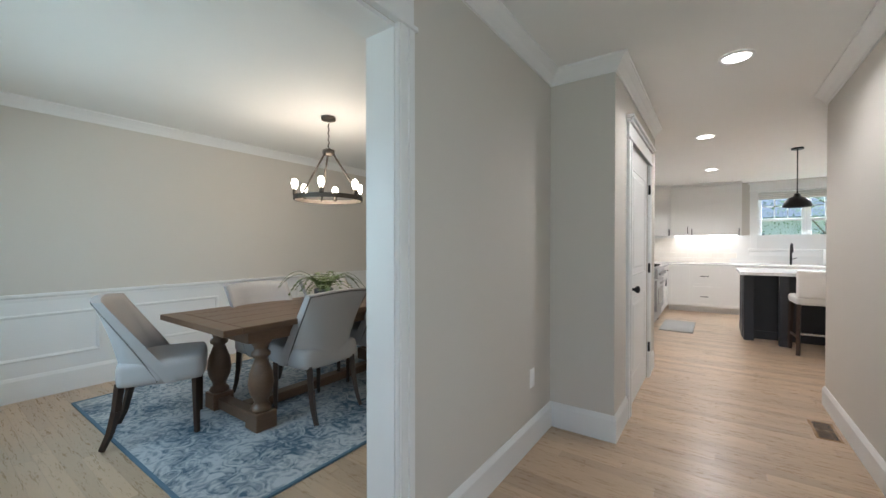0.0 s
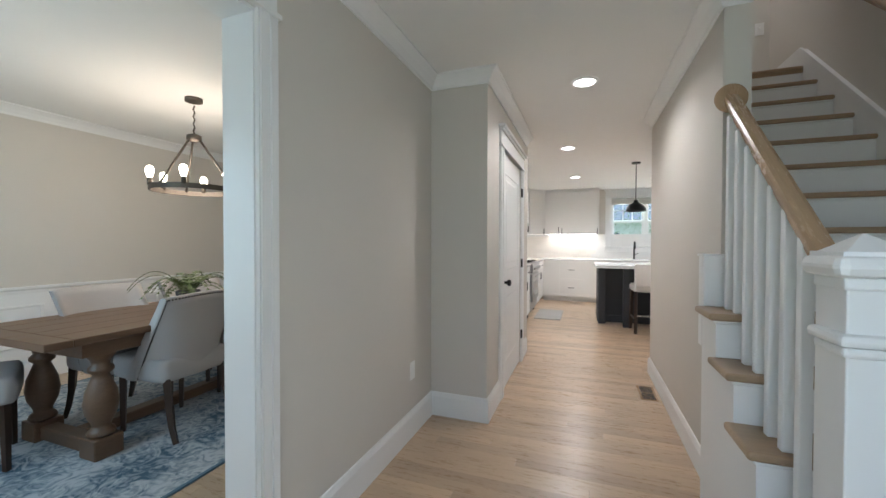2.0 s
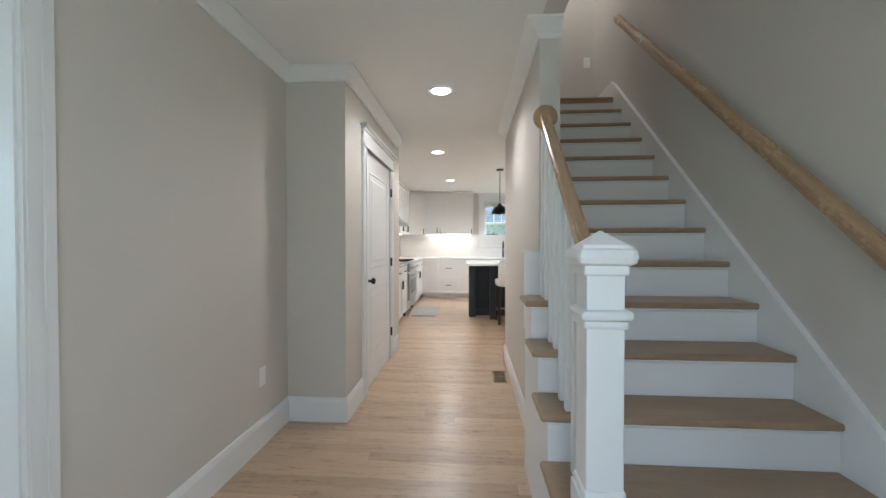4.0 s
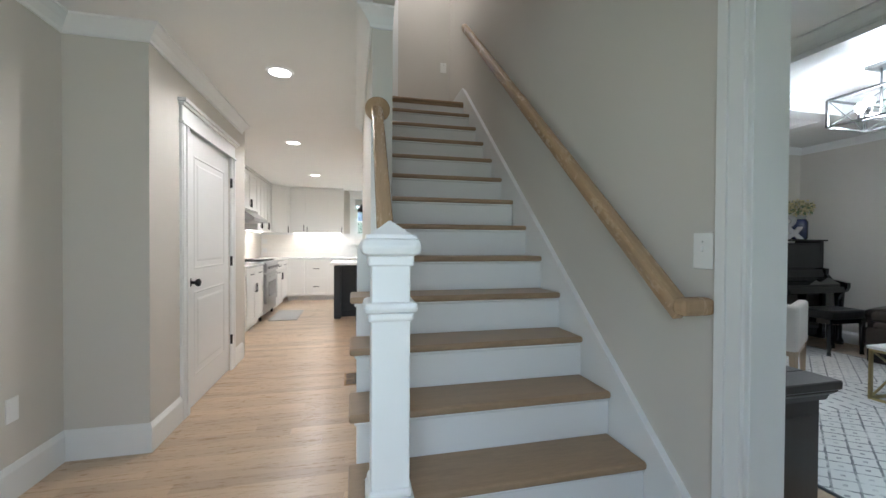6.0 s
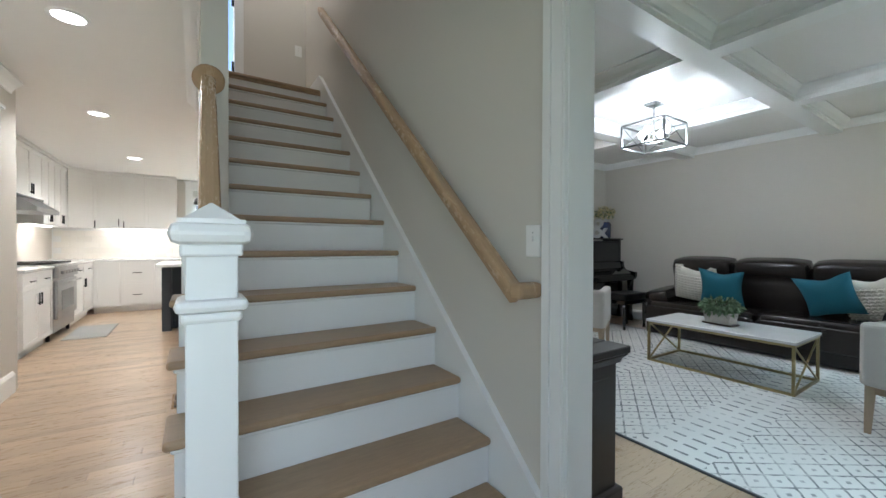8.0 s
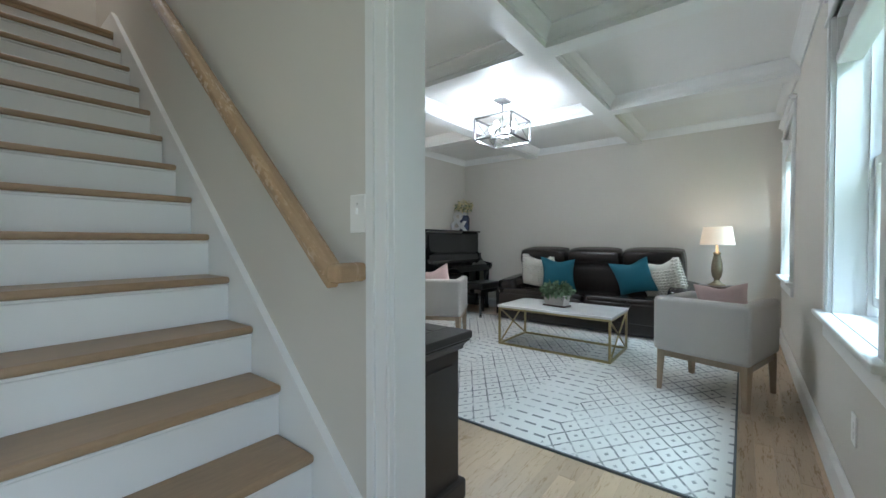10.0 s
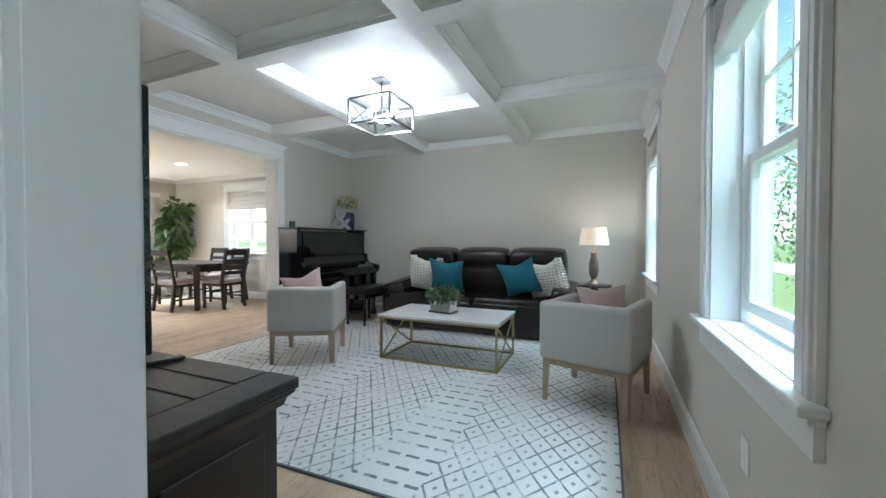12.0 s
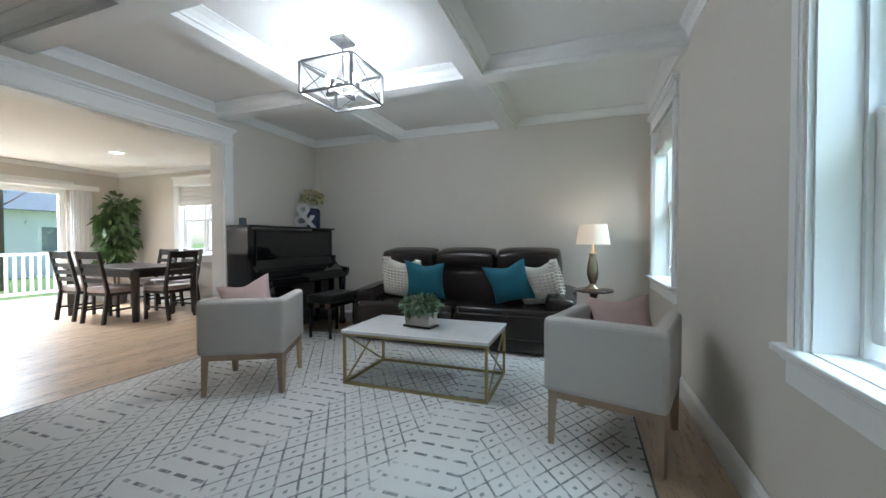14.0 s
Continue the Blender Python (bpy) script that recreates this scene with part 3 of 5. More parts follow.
# ---------- windows ----------
def window(name, axis, s, face, a, b, z0, z1, depth, label, grid=True, shade=0.22, mull=1, apron=True):
    """A double-hung window in a wall; s points into the room. Built along x and turned for y walls."""
    root = tagged(new(name), label, "window", "", "structure")
    turn = Matrix.Identity(4) if axis == "x" else Matrix(((0, 1, 0, 0), (1, 0, 0, 0), (0, 0, 1, 0), (0, 0, 0, 1)))

    def put(pname, bm, mat, label2=""):
        bm.transform(turn)
        return part(pname, bm, mat, root, label2)

    f = lambda d0, d1: sorted((face + s * d0, face + s * d1))
    c = 0.105
    for u0, u1 in ((a - c, a), (b, b + c)):
        bm = box(u0, u1, *f(0, 0.018), z0, z1)
        bx(bm, u0 + 0.015, u0 + 0.035, *f(0.018, 0.026), z0, z1)
        bx(bm, u0 + 0.05, u1 - 0.012, *f(0.018, 0.023), z0, z1)
        put("casing", bm, M_WHITE)
    put("head_casing", header("x", face, s, a - c, b + c, z1), M_WHITE)
    sill = box(a - c - 0.03, b + c + 0.03, *f(0, 0.06), z0 - 0.028, z0, 0.008, 2)
    bx(sill, a, b, *f(-depth, 0), z0 - 0.028, z0 + 0.002)
    put("window_sill", sill, M_WHITE)
    if apron:
        bm = box(a - c, b + c, *f(0, 0.02), z0 - 0.13, z0 - 0.028)
        bx(bm, a - c - 0.012, b + c + 0.012, *f(0, 0.036), z0 - 0.05, z0 - 0.028, 0.006, 2)
        put("apron", bm, M_WHITE)
    for u0, u1 in ((a, a + 0.012), (b - 0.012, b)):
        put("reveal", box(u0, u1, *f(-depth, 0), z0, z1), M_WHITE)
    put("head_reveal", box(a, b, *f(-depth, 0), z1 - 0.012, z1), M_WHITE)
    n = mull
    wid = (b - a - 0.024) / n
    mid = (z0 + z1) / 2
    for k in range(n):
        u0 = a + 0.012 + wid * k
        u1 = u0 + wid
        for which, lo, hi, d in (("lower_sash", z0 + 0.05, mid + 0.02, -depth + 0.035), ("upper_sash", mid - 0.02, z1 - 0.02, -depth - 0.005)):
            bm = bmesh.new()
            for q in ((u0 + 0.02, u0 + 0.065, lo, hi), (u1 - 0.065, u1 - 0.02, lo, hi), (u0 + 0.065, u1 - 0.065, lo, lo + 0.05), (u0 + 0.065, u1 - 0.065, hi - 0.045, hi)):
                bx(bm, q[0], q[1], *f(d - 0.035, d), q[2], q[3], 0.004, 1)
            sash = put(which, bm, M_WHITE)
            if grid and which == "upper_sash":
                for g in (1, 2):
                    ug = u0 + 0.065 + (wid - 0.13) * g / 3
                    put("muntin", box(ug - 0.009, ug + 0.009, *f(d - 0.025, d - 0.008), lo + 0.05, hi - 0.045), M_WHITE)
                zg = (lo + hi) / 2
                put("muntin", box(u0 + 0.065, u1 - 0.065, *f(d - 0.024, d - 0.009), zg - 0.009, zg + 0.009), M_WHITE)
            pane = put("pane", box(u0 + 0.06, u1 - 0.06, *f(d - 0.02, d - 0.016), lo + 0.04, hi - 0.04), M_GLASS, "clear glass pane")
            pane.visible_shadow = False
        put("frame", box(u0, u0 + 0.02, *f(-depth - 0.05, -depth + 0.05), z0, z1), M_WHITE)
        put("frame", box(u1 - 0.02, u1, *f(-depth - 0.05, -depth + 0.05), z0, z1), M_WHITE)
        put("sash_lock", box((u0 + u1) / 2 - 0.04, (u0 + u1) / 2 + 0.04, *f(-depth + 0.035, -depth + 0.06), mid + 0.02, mid + 0.035, 0.006, 2), M_WHITE)
    if shade:
        bm = bmesh.new()
        for k in range(4):
            bx(bm, a + 0.02, b - 0.02, *f(-0.075 - 0.004 * k, -0.03 + 0.012 * k), z1 - 0.02 - shade * (k + 1) / 4, z1 - 0.02 - shade * k / 4 - 0.004, 0.012, 2)
        put("roman_shade", bm, M_SHADEW, "raised folded linen roman shade")
    return root


window("window_1", "x", 1, -0.19, 2.225, 3.14, 0.77, 2.2, 0.16, "white double-hung window with a deep sill")
window("window_2", "x", 1, -0.19, 5.05, 5.95, 0.77, 2.2, 0.16, "white double-hung window with a deep sill")
window("window_3", "y", -1, 6.55, 6.3, 7.4, 0.9, 2.14, 0.14, "white double-hung window over the breakfast table", shade=0.34, mull=2, grid=False)
window("window_4", "x", -1, 9.3, 0.2, 1.6, 1.2, 2.28, 0.12, "wide kitchen window with a white shade", shade=0.14, mull=2)
window("window_5", "x", 1, -0.19, -4.2, -2.4, 0.75, 2.15, 0.16, "white double-hung dining room window", mull=2)

# sliding door of the breakfast room
sd = structure("door_2", box(3.55, 5.72, 9.10, 9.16, 0.02, 0.08), M_WHITE, "white sliding glass patio door", "door")
for a, b in ((3.55, 3.63), (4.58, 4.70), (5.64, 5.72)):
    part("stile", box(a, b, 9.10, 9.16, 0.08, 1.97), M_WHITE, sd)
part("top_rail", box(3.55, 5.72, 9.10, 9.16, 1.97, 2.05), M_WHITE, sd)
part("pane", box(3.63, 5.64, 9.128, 9.132, 0.08, 1.97), M_GLASS, sd, "clear glass pane").visible_shadow = False
part("casing", box(3.45, 5.82, 9.03, 9.05, 2.05, 2.2), M_WHITE, sd)
bl = thing("vertical_blind", "pale vertical blind, stacked open beside the patio door", "blind")
part("valance", box(3.4, 6.16, 8.93, 9.03, 2.06, 2.15, 0.006, 1), M_WHITE, bl)
for k in range(9):
    part("slat", box(5.74 + 0.036 * k, 5.764 + 0.036 * k, 8.95 + 0.01 * (k % 2), 8.97 + 0.01 * (k % 2), 0.03, 2.06), M_BLIND, bl)

# ---------- staircase ----------
RISE, RUN, SY, SZ = 0.1875, 0.2093, 1.277, 0.402     # second tread: nosing y and top z
stair = structure("staircase", prism([(SY - RUN + 0.03, 0)] + [p for n in range(1, 15) for p in ((SY + RUN * (n - 2) + 0.03, SZ + RISE * (n - 2) - 0.03 - (RISE if n > 1 else 0.148) + (0 if n > 1 else 0)), (SY + RUN * (n - 2) + 0.03, SZ + RISE * (n - 2) - 0.03))] + [(4.19, 2.59), (4.19, 2.2), (1.9, 0)], "x", 0.378, XS - 0.02), M_WHITE, "white staircase with oak treads", "staircase")
for n in range(1, 15):
    y, z = SY + RUN * (n - 2), SZ + RISE * (n - 2)
    x0 = 0.155 if n <= 5 else 0.377
    x1 = XS - 0.022
    d = RUN + 0.03 if n < 14 else 0.12
    tread = box(x0, x1, y, y + d, z - 0.03, z, 0.011, 3)
    part("tread", tread, M_TREAD, stair, "oak tread with a rounded nosing")
    part("riser", box(x0 + 0.03, x1, y + 0.022, y + 0.03, z - RISE + (0.0 if n > 1 else 0.02), z - 0.03), M_WHITE, stair)
    cove = box(x0 + 0.02, x1, y + 0.012, y + 0.03, z - 0.045, z - 0.03, 0.005, 1)
    part("cove", cove, M_WHITE, stair)
# closed side of the open steps
for n in range(1, 6):
    y = SY + RUN * (n - 2) + 0.031
    part("side_panel", box(0.188, 0.374, y, min(y + RUN, 2.158), 0.0, SZ + RISE * (n - 2) - 0.031), M_WHITE, stair)
# skirt board against the wall
sk = structure("trim_stair_skirt", prism([(1.02, 0.0), (1.02, 0.27), (3.80, 0.27 + 2.78 * RISE / RUN), (3.86, 2.82), (4.45, 2.82), (4.45, 2.643), (3.9, 2.643), (1.4, 0)], "x", XS - 0.02, XS), M_WHITE, "white stair skirt board with a moulded cap", "trim")
part("cap", bar((XS - 0.014, 1.02, 0.275), (XS - 0.014, 3.80, 0.275 + 2.78 * RISE / RUN), 0.03, 0.03), M_WHITE, sk)
wb = structure("trim_wall_end", box(0.19, 0.38, 2.135, 2.16, SZ + RISE * 3, 1.20, 0.003, 1), M_WHITE, "white boxed baseboard at the wall end", "trim")
bx_side = part("side", box(0.19, 0.265, 2.16, 2.22, SZ + RISE * 3 - 0.2, 1.20, 0.003, 1), M_WHITE, wb)
part("cap", box(0.182, 0.385, 2.127, 2.225, 1.20, 1.212, 0.004, 2), M_WHITE, wb)

newel = thing("newel_post", "square white newel post with a pyramid cap", "newel post")
NX, NY = 0.273, 1.19
q = lambda r, z0, z1, b=0.004: box(NX - r, NX + r, NY - r, NY + r, z0, z1, b, 2)
part("shaft", q(0.054, 0.50, 1.17), M_WHITE, newel)
part("plinth", q(0.067, 0.178, 0.50), M_WHITE, newel)
part("plinth_bead", q(0.062, 0.50, 0.53, 0.012), M_WHITE, newel)
part("collar", q(0.075, 1.025, 1.055, 0.013), M_WHITE, newel)
part("collar_bead", q(0.064, 1.0, 1.025, 0.009), M_WHITE, newel)
part("cap_bead", q(0.064, 1.155, 1.185, 0.006), M_WHITE, newel)
part("cap_roll", q(0.086, 1.183, 1.235, 0.022), M_WHITE, newel)
capm = bmesh.new()
bmesh.ops.create_cone(capm, cap_ends=True, segments=4, radius1=0.098, radius2=0.004, depth=0.05, matrix=Matrix.Translation((NX, NY, 1.26)) @ Matrix.Rotation(radians(45), 4, "Z"))
bx(capm, NX - 0.069, NX + 0.069, NY - 0.069, NY + 0.069, 1.222, 1.243)
part("cap", capm, M_WHITE, newel)

rail = thing("stair_railing", "oak handrail on square white balusters", "railing")


def rail_profile(p, q_, bm=None):
    bm = bar(p, q_, 0.058, 0.05, bm, 0.018)
    return bar(Vector(p) - Vector((0, 0, 0.03)), Vector(q_) - Vector((0, 0, 0.03)), 0.036, 0.03, bm, 0.004)


R0, R1 = (NX, NY + 0.05, 1.135), (NX + 0.02, 2.15, 1.94)
part("handrail", rail_profile(R0, R1), M_RAIL, rail)
ros = lathe([(0.066, 0), (0.066, 0.012), (0.056, 0.022), (0.0, 0.024)], 28)
ros.transform(Matrix.Translation((NX + 0.022, 2.16, R1[2])) @ Matrix.Rotation(radians(90), 4, "X"))
part("rosette", ros, M_RAIL, rail, "round oak rosette on the wall end")
for n in range(2, 6):
    for k in (0, 1):
        y = SY + RUN * (n - 2) + 0.055 + 0.105 * k
        if y > 2.12:
            continue
        top = R0[2] + (y - R0[1]) * (R1[2] - R0[2]) / (R1[1] - R0[1]) - 0.03
        part("baluster", box(NX - 0.016, NX + 0.016, y - 0.016, y + 0.016, SZ + RISE * (n - 2), top, 0.002, 1), M_WHITE, rail)
grab = thing("wall_handrail", "oak handrail fixed along the stair wall", "handrail")
G0, G1 = (1.18, 1.075, 1.022), (1.18, 3.55, 3.27)
part("rail", rail_profile(G0, G1), M_RAIL, grab)
part("return", bar((1.153, 1.055, 1.026), (XS, 1.055, 1.026), 0.058, 0.056, None, 0.016), M_RAIL, grab)
for yy in (1.5, 2.5, 3.4):
    zz = 1.035 + (yy - 1.075) * 0.903
    part("bracket", tube((XS, yy, zz - 0.09), (1.195, yy, zz - 0.035), 0.008, 8), M_NICKEL, grab)


def plate(name, m, kind):
    """A wall plate about the origin, its face towards -y."""
    t = thing(name, "white plastic %s on the wall" % name.replace("_", " "), name.split("_")[-1], m)
    part("plate", box(-0.036, 0.036, -0.006, 0, -0.058, 0.058, 0.003, 2), M_PLATE, t)
    if kind == "switch":
        part("toggle", box(-0.005, 0.005, -0.016, -0.006, -0.003, 0.017, 0.002, 1), M_PLATE, t)
        part("screw", tube((0, -0.0062, 0.03), (0, -0.0075, 0.03), 0.003, 8), M_BRUSHED, t)
    else:
        for z in (-0.02, 0.02):
            part("socket", box(-0.016, 0.016, -0.009, -0.006, z - 0.014, z + 0.014, 0.004, 2), M_PLATE, t)
    return t


plate("light_switch", pose(XS, 1.073, 1.20, 0, 0, -90), "switch")
plate("light_switch", pose(1.19, 4.45, 3.28), "switch")
plate("wall_outlet", pose(-1.4, 2.28, 0.425, 0, 0, 90), "outlet")
plate("wall_outlet", pose(2.62, -0.19, 0.40, 0, 0, 180), "outlet")
ud = structure("door_3", box(-0.2, 0.50, 4.50, 4.54, 2.65, 4.68), M_WHITE, "white upstairs door", "door")
part("casing", box(0.58, 0.66, 4.43, 4.45, 2.645, 4.8), M_WHITE, ud)
for z in (2.95, 3.6, 4.2):
    part("hinge", tube((0.565, 4.44, z - 0.05), (0.565, 4.44, z + 0.05), 0.012, 8), M_BLACK, ud, "black hinge")

vent = thing("floor_vent", "brown metal floor register beside the baseboard", "vent", pose(0.16, 3.60, 0.001))
part("frame", box(-0.065, 0.065, -0.16, 0.16, 0, 0.004, 0.001, 1), M_RAIL, vent)
# openings drawn as thin black strips on the frame, their shade put in colour
for k in range(2):
    for j in range(9):
        part("dark_slot", box(-0.048 + 0.0, 0.048, -0.145 + 0.15 * k + 0.0158 * j, -0.137 + 0.15 * k + 0.0158 * j, 0.004, 0.0052), M_BLACK, vent)


def downlight(x, y, z):
    t = thing("recessed_downlight", "lit round recessed ceiling downlight", "downlight", pose(x, y, z), "recessed ceiling downlights")
    part("trim_ring", lathe([(0.097, -0.001), (0.095, -0.008), (0.078, -0.010), (0.072, -0.004)], 28, None, (0, 0, 0), False), M_WHITE, t)
    part("lens", lathe([(0.073, -0.006), (0.073, -0.002)], 28), M_DOWN, t, "glowing lens")
    lamp("downlight_beam", "SPOT", look((x, y, z - 0.03), (x, y + 0.001, 0)), 17 if y < 4 else 30, SOFT, 0.07, spot=160)


for x, y in ((-0.35, 3.05), (-0.545, 5.08), (-0.50, 7.35), (1.1, 7.4), (5.35, 7.0), (2.6, 7.0)):
    downlight(x, y, H)

# ---------- dining room ----------
rug = thing("area_rug", "worn blue patterned area rug under the dining table", "rug")
part("rug_field", box(-4.62, -2.27, 0.76, 3.98, 0.0, 0.01, 0.003, 1), M_RUGB, rug)
part("binding", sweep([(-4.62, 0.76), (-2.27, 0.76), (-2.27, 3.98), (-4.62, 3.98)], [(-0.006, 0), (0.012, 0), (0.012, 0.0125), (-0.006, 0.0125)], True), material("blue_binding", (0.10, 0.17, 0.23), 0.9), rug)

table = thing("dining_table", "dark stained trestle dining table with turned legs", "table")
TX0, TX1, TY0, TY1 = -3.79, -2.83, 1.08, 3.30
for k in range(5):
    w = (TX1 - TX0) / 5
    part("top_board", box(TX0 + w * k + 0.001, TX0 + w * (k + 1) - 0.001, TY0 + 0.12, TY1 - 0.12, 0.715, 0.755, 0.003, 1), M_WALNUT, table)
for a, b in ((TY0, TY0 + 0.118), (TY1 - 0.118, TY1)):
    part("breadboard_end", box(TX0, TX1, a, b, 0.715, 0.755, 0.003, 1), M_WALNUT, table)
part("apron", box(TX0 + 0.1, TX1 - 0.1, TY0 + 0.2, TY1 - 0.2, 0.62, 0.715), M_WALNUT, table)
for y in (1.41, 2.97):
    for x in (-3.61, -3.01):
        leg = box(x - 0.075, x + 0.075, y - 0.075, y + 0.075, 0.01, 0.13, 0.008, 2)
        lathe([(0.062, 0.13), (0.07, 0.145), (0.062, 0.165), (0.045, 0.18), (0.048, 0.20), (0.075, 0.26), (0.084, 0.32), (0.075, 0.39), (0.05, 0.46), (0.04, 0.49), (0.062, 0.51), (0.062, 0.53), (0.042, 0.55), (0.05, 0.575), (0.075, 0.61), (0.075, 0.63)], 22, leg, (x, y, 0))
        bx(leg, x - 0.07, x + 0.07, y - 0.07, y + 0.07, 0.63, 0.70, 0.005, 1)
        part("leg", leg, M_WALNUT, table, "turned baluster leg")
    part("cross_stretcher", box(-3.55, -3.08, y - 0.045, y + 0.045, 0.02, 0.10, 0.006, 1), M_WALNUT, table)
part("long_stretcher", box(-3.36, -3.26, 1.455, 2.925, 0.025, 0.095, 0.006, 1), M_WALNUT, table)


def dining_chair(m):
    """An upholstered chair that faces +y, with a curved nail-trimmed back."""
    t = thing("dining_chair", "grey linen dining chair with nailhead trim and dark legs", "chair", m, "chairs round the dining table")
    seat = cushion(0.50, 0.50, 0.15, 8, 5)
    seat.transform(Matrix.Translation((0, 0.02, 0.43)))
    part("seat", seat, M_LINEN, t)
    bm = bmesh.new()
    nu, nv = 14, 10
    front, back = [], []

    def shell(u, v, d):
        a = (u - 0.5) * 2
        w = 0.25 + 0.03 * v
        z = 0.36 + v * (0.525 + 0.02 * math.cos(a * 1.5))
        bend = 0.10 * abs(a) ** 2.4 * (1 - 0.55 * v) + (0.16 * abs(a) ** 6) * (1 - v) ** 1.2
        y = -0.22 - 0.14 * v ** 1.4 + bend
        return (a * w, y + d, z)

    for d, rows in ((0.0, back), (0.065, front)):
        for j in range(nv + 1):
            rows.append([bm.verts.new(shell(i / nu, j / nv, d * (1 - 0.25 * j / nv))) for i in range(nu + 1)])
    for rows in (back, front):
        for j in range(nv):
            for i in range(nu):
                bm.faces.new((rows[j][i], rows[j][i + 1], rows[j + 1][i + 1], rows[j + 1][i])).smooth = True
    for j in range(nv):
        for i in (0, nu):
            bm.faces.new((back[j][i], back[j + 1][i], front[j + 1][i], front[j][i]))
    for i in range(nu):
        for j in (0, nv):
            bm.faces.new((back[j][i], back[j][i + 1], front[j][i + 1], front[j][i]))
    part("backrest", bm, M_LINEN, t)
    nails = bmesh.new()
    spots = [(0.015, 0.03 + 0.94 * k / 38) for k in range(39)] + [(0.985, 0.03 + 0.94 * k / 38) for k in range(39)] + [(0.03 + 0.94 * k / 30, 0.975) for k in range(31)]
    for u, v in spots:
        x, y, z = shell(u, v, 0)
        bmesh.ops.create_icosphere(nails, subdivisions=1, radius=0.0062, matrix=Matrix.Translation((x, y - 0.001, z)))
    part("nailhead_trim", nails, M_NAIL, t, "dark nailhead trim")
    for sx in (-1, 1):
        part("front_leg", tube((sx * 0.20, 0.21, 0.37), (sx * 0.20, 0.215, 0.0), 0.026, 4, None, 0.018), M_LEG, t)
        bm = bmesh.new()
        pts = [(sx * 0.20, -0.20, 0.38), (sx * 0.20, -0.22, 0.22), (sx * 0.205, -0.25, 0.09), (sx * 0.21, -0.29, 0.0)]
        for a, b, r0, r1 in zip(pts, pts[1:], (0.028, 0.026, 0.022), (0.026, 0.022, 0.018)):
            tube(a, b, r0, 4, bm, r1)
        part("back_leg", bm, M_LEG, t)
    return t


ch = dining_chair(pose(-3.57, 1.02, 0.01, 0, 0, -25))
ch.scale = (1.0, 0.97, 1.03)
for x, y, a in ((-3.0, 1.84, 92), (-3.0, 2.55, 90), (-3.52, 1.82, -90), (-3.52, 2.53, -90), (-3.31, 3.40, 180)):
    copy_thing(ch, pose(x, y, 0.01, 0, 0, a))


def frond_plant(t, at, mat, count, length, droop, rng, leafl, leafw, rise=0.5, pname="foliage"):
    """Arching stems set with pairs of narrow leaflets."""
    bm = bmesh.new()
    for k in range(count):
        a = 2 * math.pi * k / count + rng.uniform(-0.3, 0.3)
        ln = length * rng.uniform(0.7, 1.1)
        up = rise * rng.uniform(0.6, 1.3)
        last = None
        for i in range(13):
            s = i / 12
            p = Vector(at) + Vector((math.cos(a) * ln * s, math.sin(a) * ln * s, up * ln * math.sin(s * 2.0) * 0.7 - droop * s * s * ln))
            if last is not None:
                tube(last, p, 0.0022, 4, bm)
                d = (p - last).normalized()
                side = d.cross(Vector((0, 0, 1))).normalized()
                for sg in (-1, 1):
                    tip = p + side * sg * leafl * (1 - 0.75 * s) + d * leafl * 0.35
                    w = d * leafw
                    bm.faces.new([bm.verts.new(v) for v in (p - w, p + w, tip + w * 0.2, tip - w * 0.2)])
            last = p
    tagged(part(pname, bm, mat, t), kind="stuff")


fern = thing("potted_fern", "green fern in a small dark pot on the dining table", "plant", pose(-3.32, 2.17, 0.755))
part("pot", lathe([(0.06, 0), (0.075, 0.01), (0.085, 0.12), (0.08, 0.125), (0.07, 0.11), (0.001, 0.105)], 20), M_POT, fern)
frond_plant(fern, (0, 0, 0.11), M_FERN, 26, 0.36, 0.45, random.Random(3), 0.055, 0.011, 0.75)

chand = thing("chandelier", "round iron ring chandelier with lit bulbs", "chandelier", pose(-3.40, 2.29, 0))
CZ = 1.68
part("canopy", lathe([(0.065, H - 0.03), (0.065, H), (0.001, H)], 24), M_IRON, chand)
cm = bmesh.new()
for k in range(8):
    z = 2.16 + 0.03 * k
    tube((-0.008 * (k % 2), 0.008 * (1 - k % 2), z), (0.008 * (k % 2), -0.008 * (1 - k % 2), z + 0.03), 0.006, 6, cm)
part("chain", cm, M_IRON, chand)
part("hub", lathe([(0.03, 2.10), (0.055, 2.115), (0.055, 2.15), (0.02, 2.165)], 20), M_IRON, chand)
ringm = bmesh.new()
sweep([(0.31 * math.cos(2 * math.pi * k / 40), 0.31 * math.sin(2 * math.pi * k / 40)) for k in range(40)], [(0, CZ), (0.012, CZ), (0.012, CZ + 0.04), (0, CZ + 0.04)], True, ringm)
part("ring", ringm, M_IRON, chand)
for k in range(3):
    a = radians(35 + 120 * k)
    part("arm", tube((0.04 * math.cos(a), 0.04 * math.sin(a), 2.12), (0.30 * math.cos(a), 0.30 * math.sin(a), CZ + 0.03), 0.009, 8), M_IRON, chand)
for k in range(6):
    a = radians(10 + 60 * k)
    c = (0.305 * math.cos(a), 0.305 * math.sin(a))
    part("socket", tube((*c, CZ + 0.03), (*c, CZ + 0.085), 0.017, 12), M_IRON, chand)
    bm = lathe([(0.012, 0), (0.02, 0.015), (0.028, 0.045), (0.028, 0.065), (0.02, 0.085), (0.004, 0.093)], 14, None, (*c, CZ + 0.085))
    part("bulb", bm, M_BULB, chand, "lit round bulb").visible_shadow = False
lamp("chandelier_light", "POINT", pose(-3.40, 2.29, CZ + 0.12), 11, WARM, 0.25)

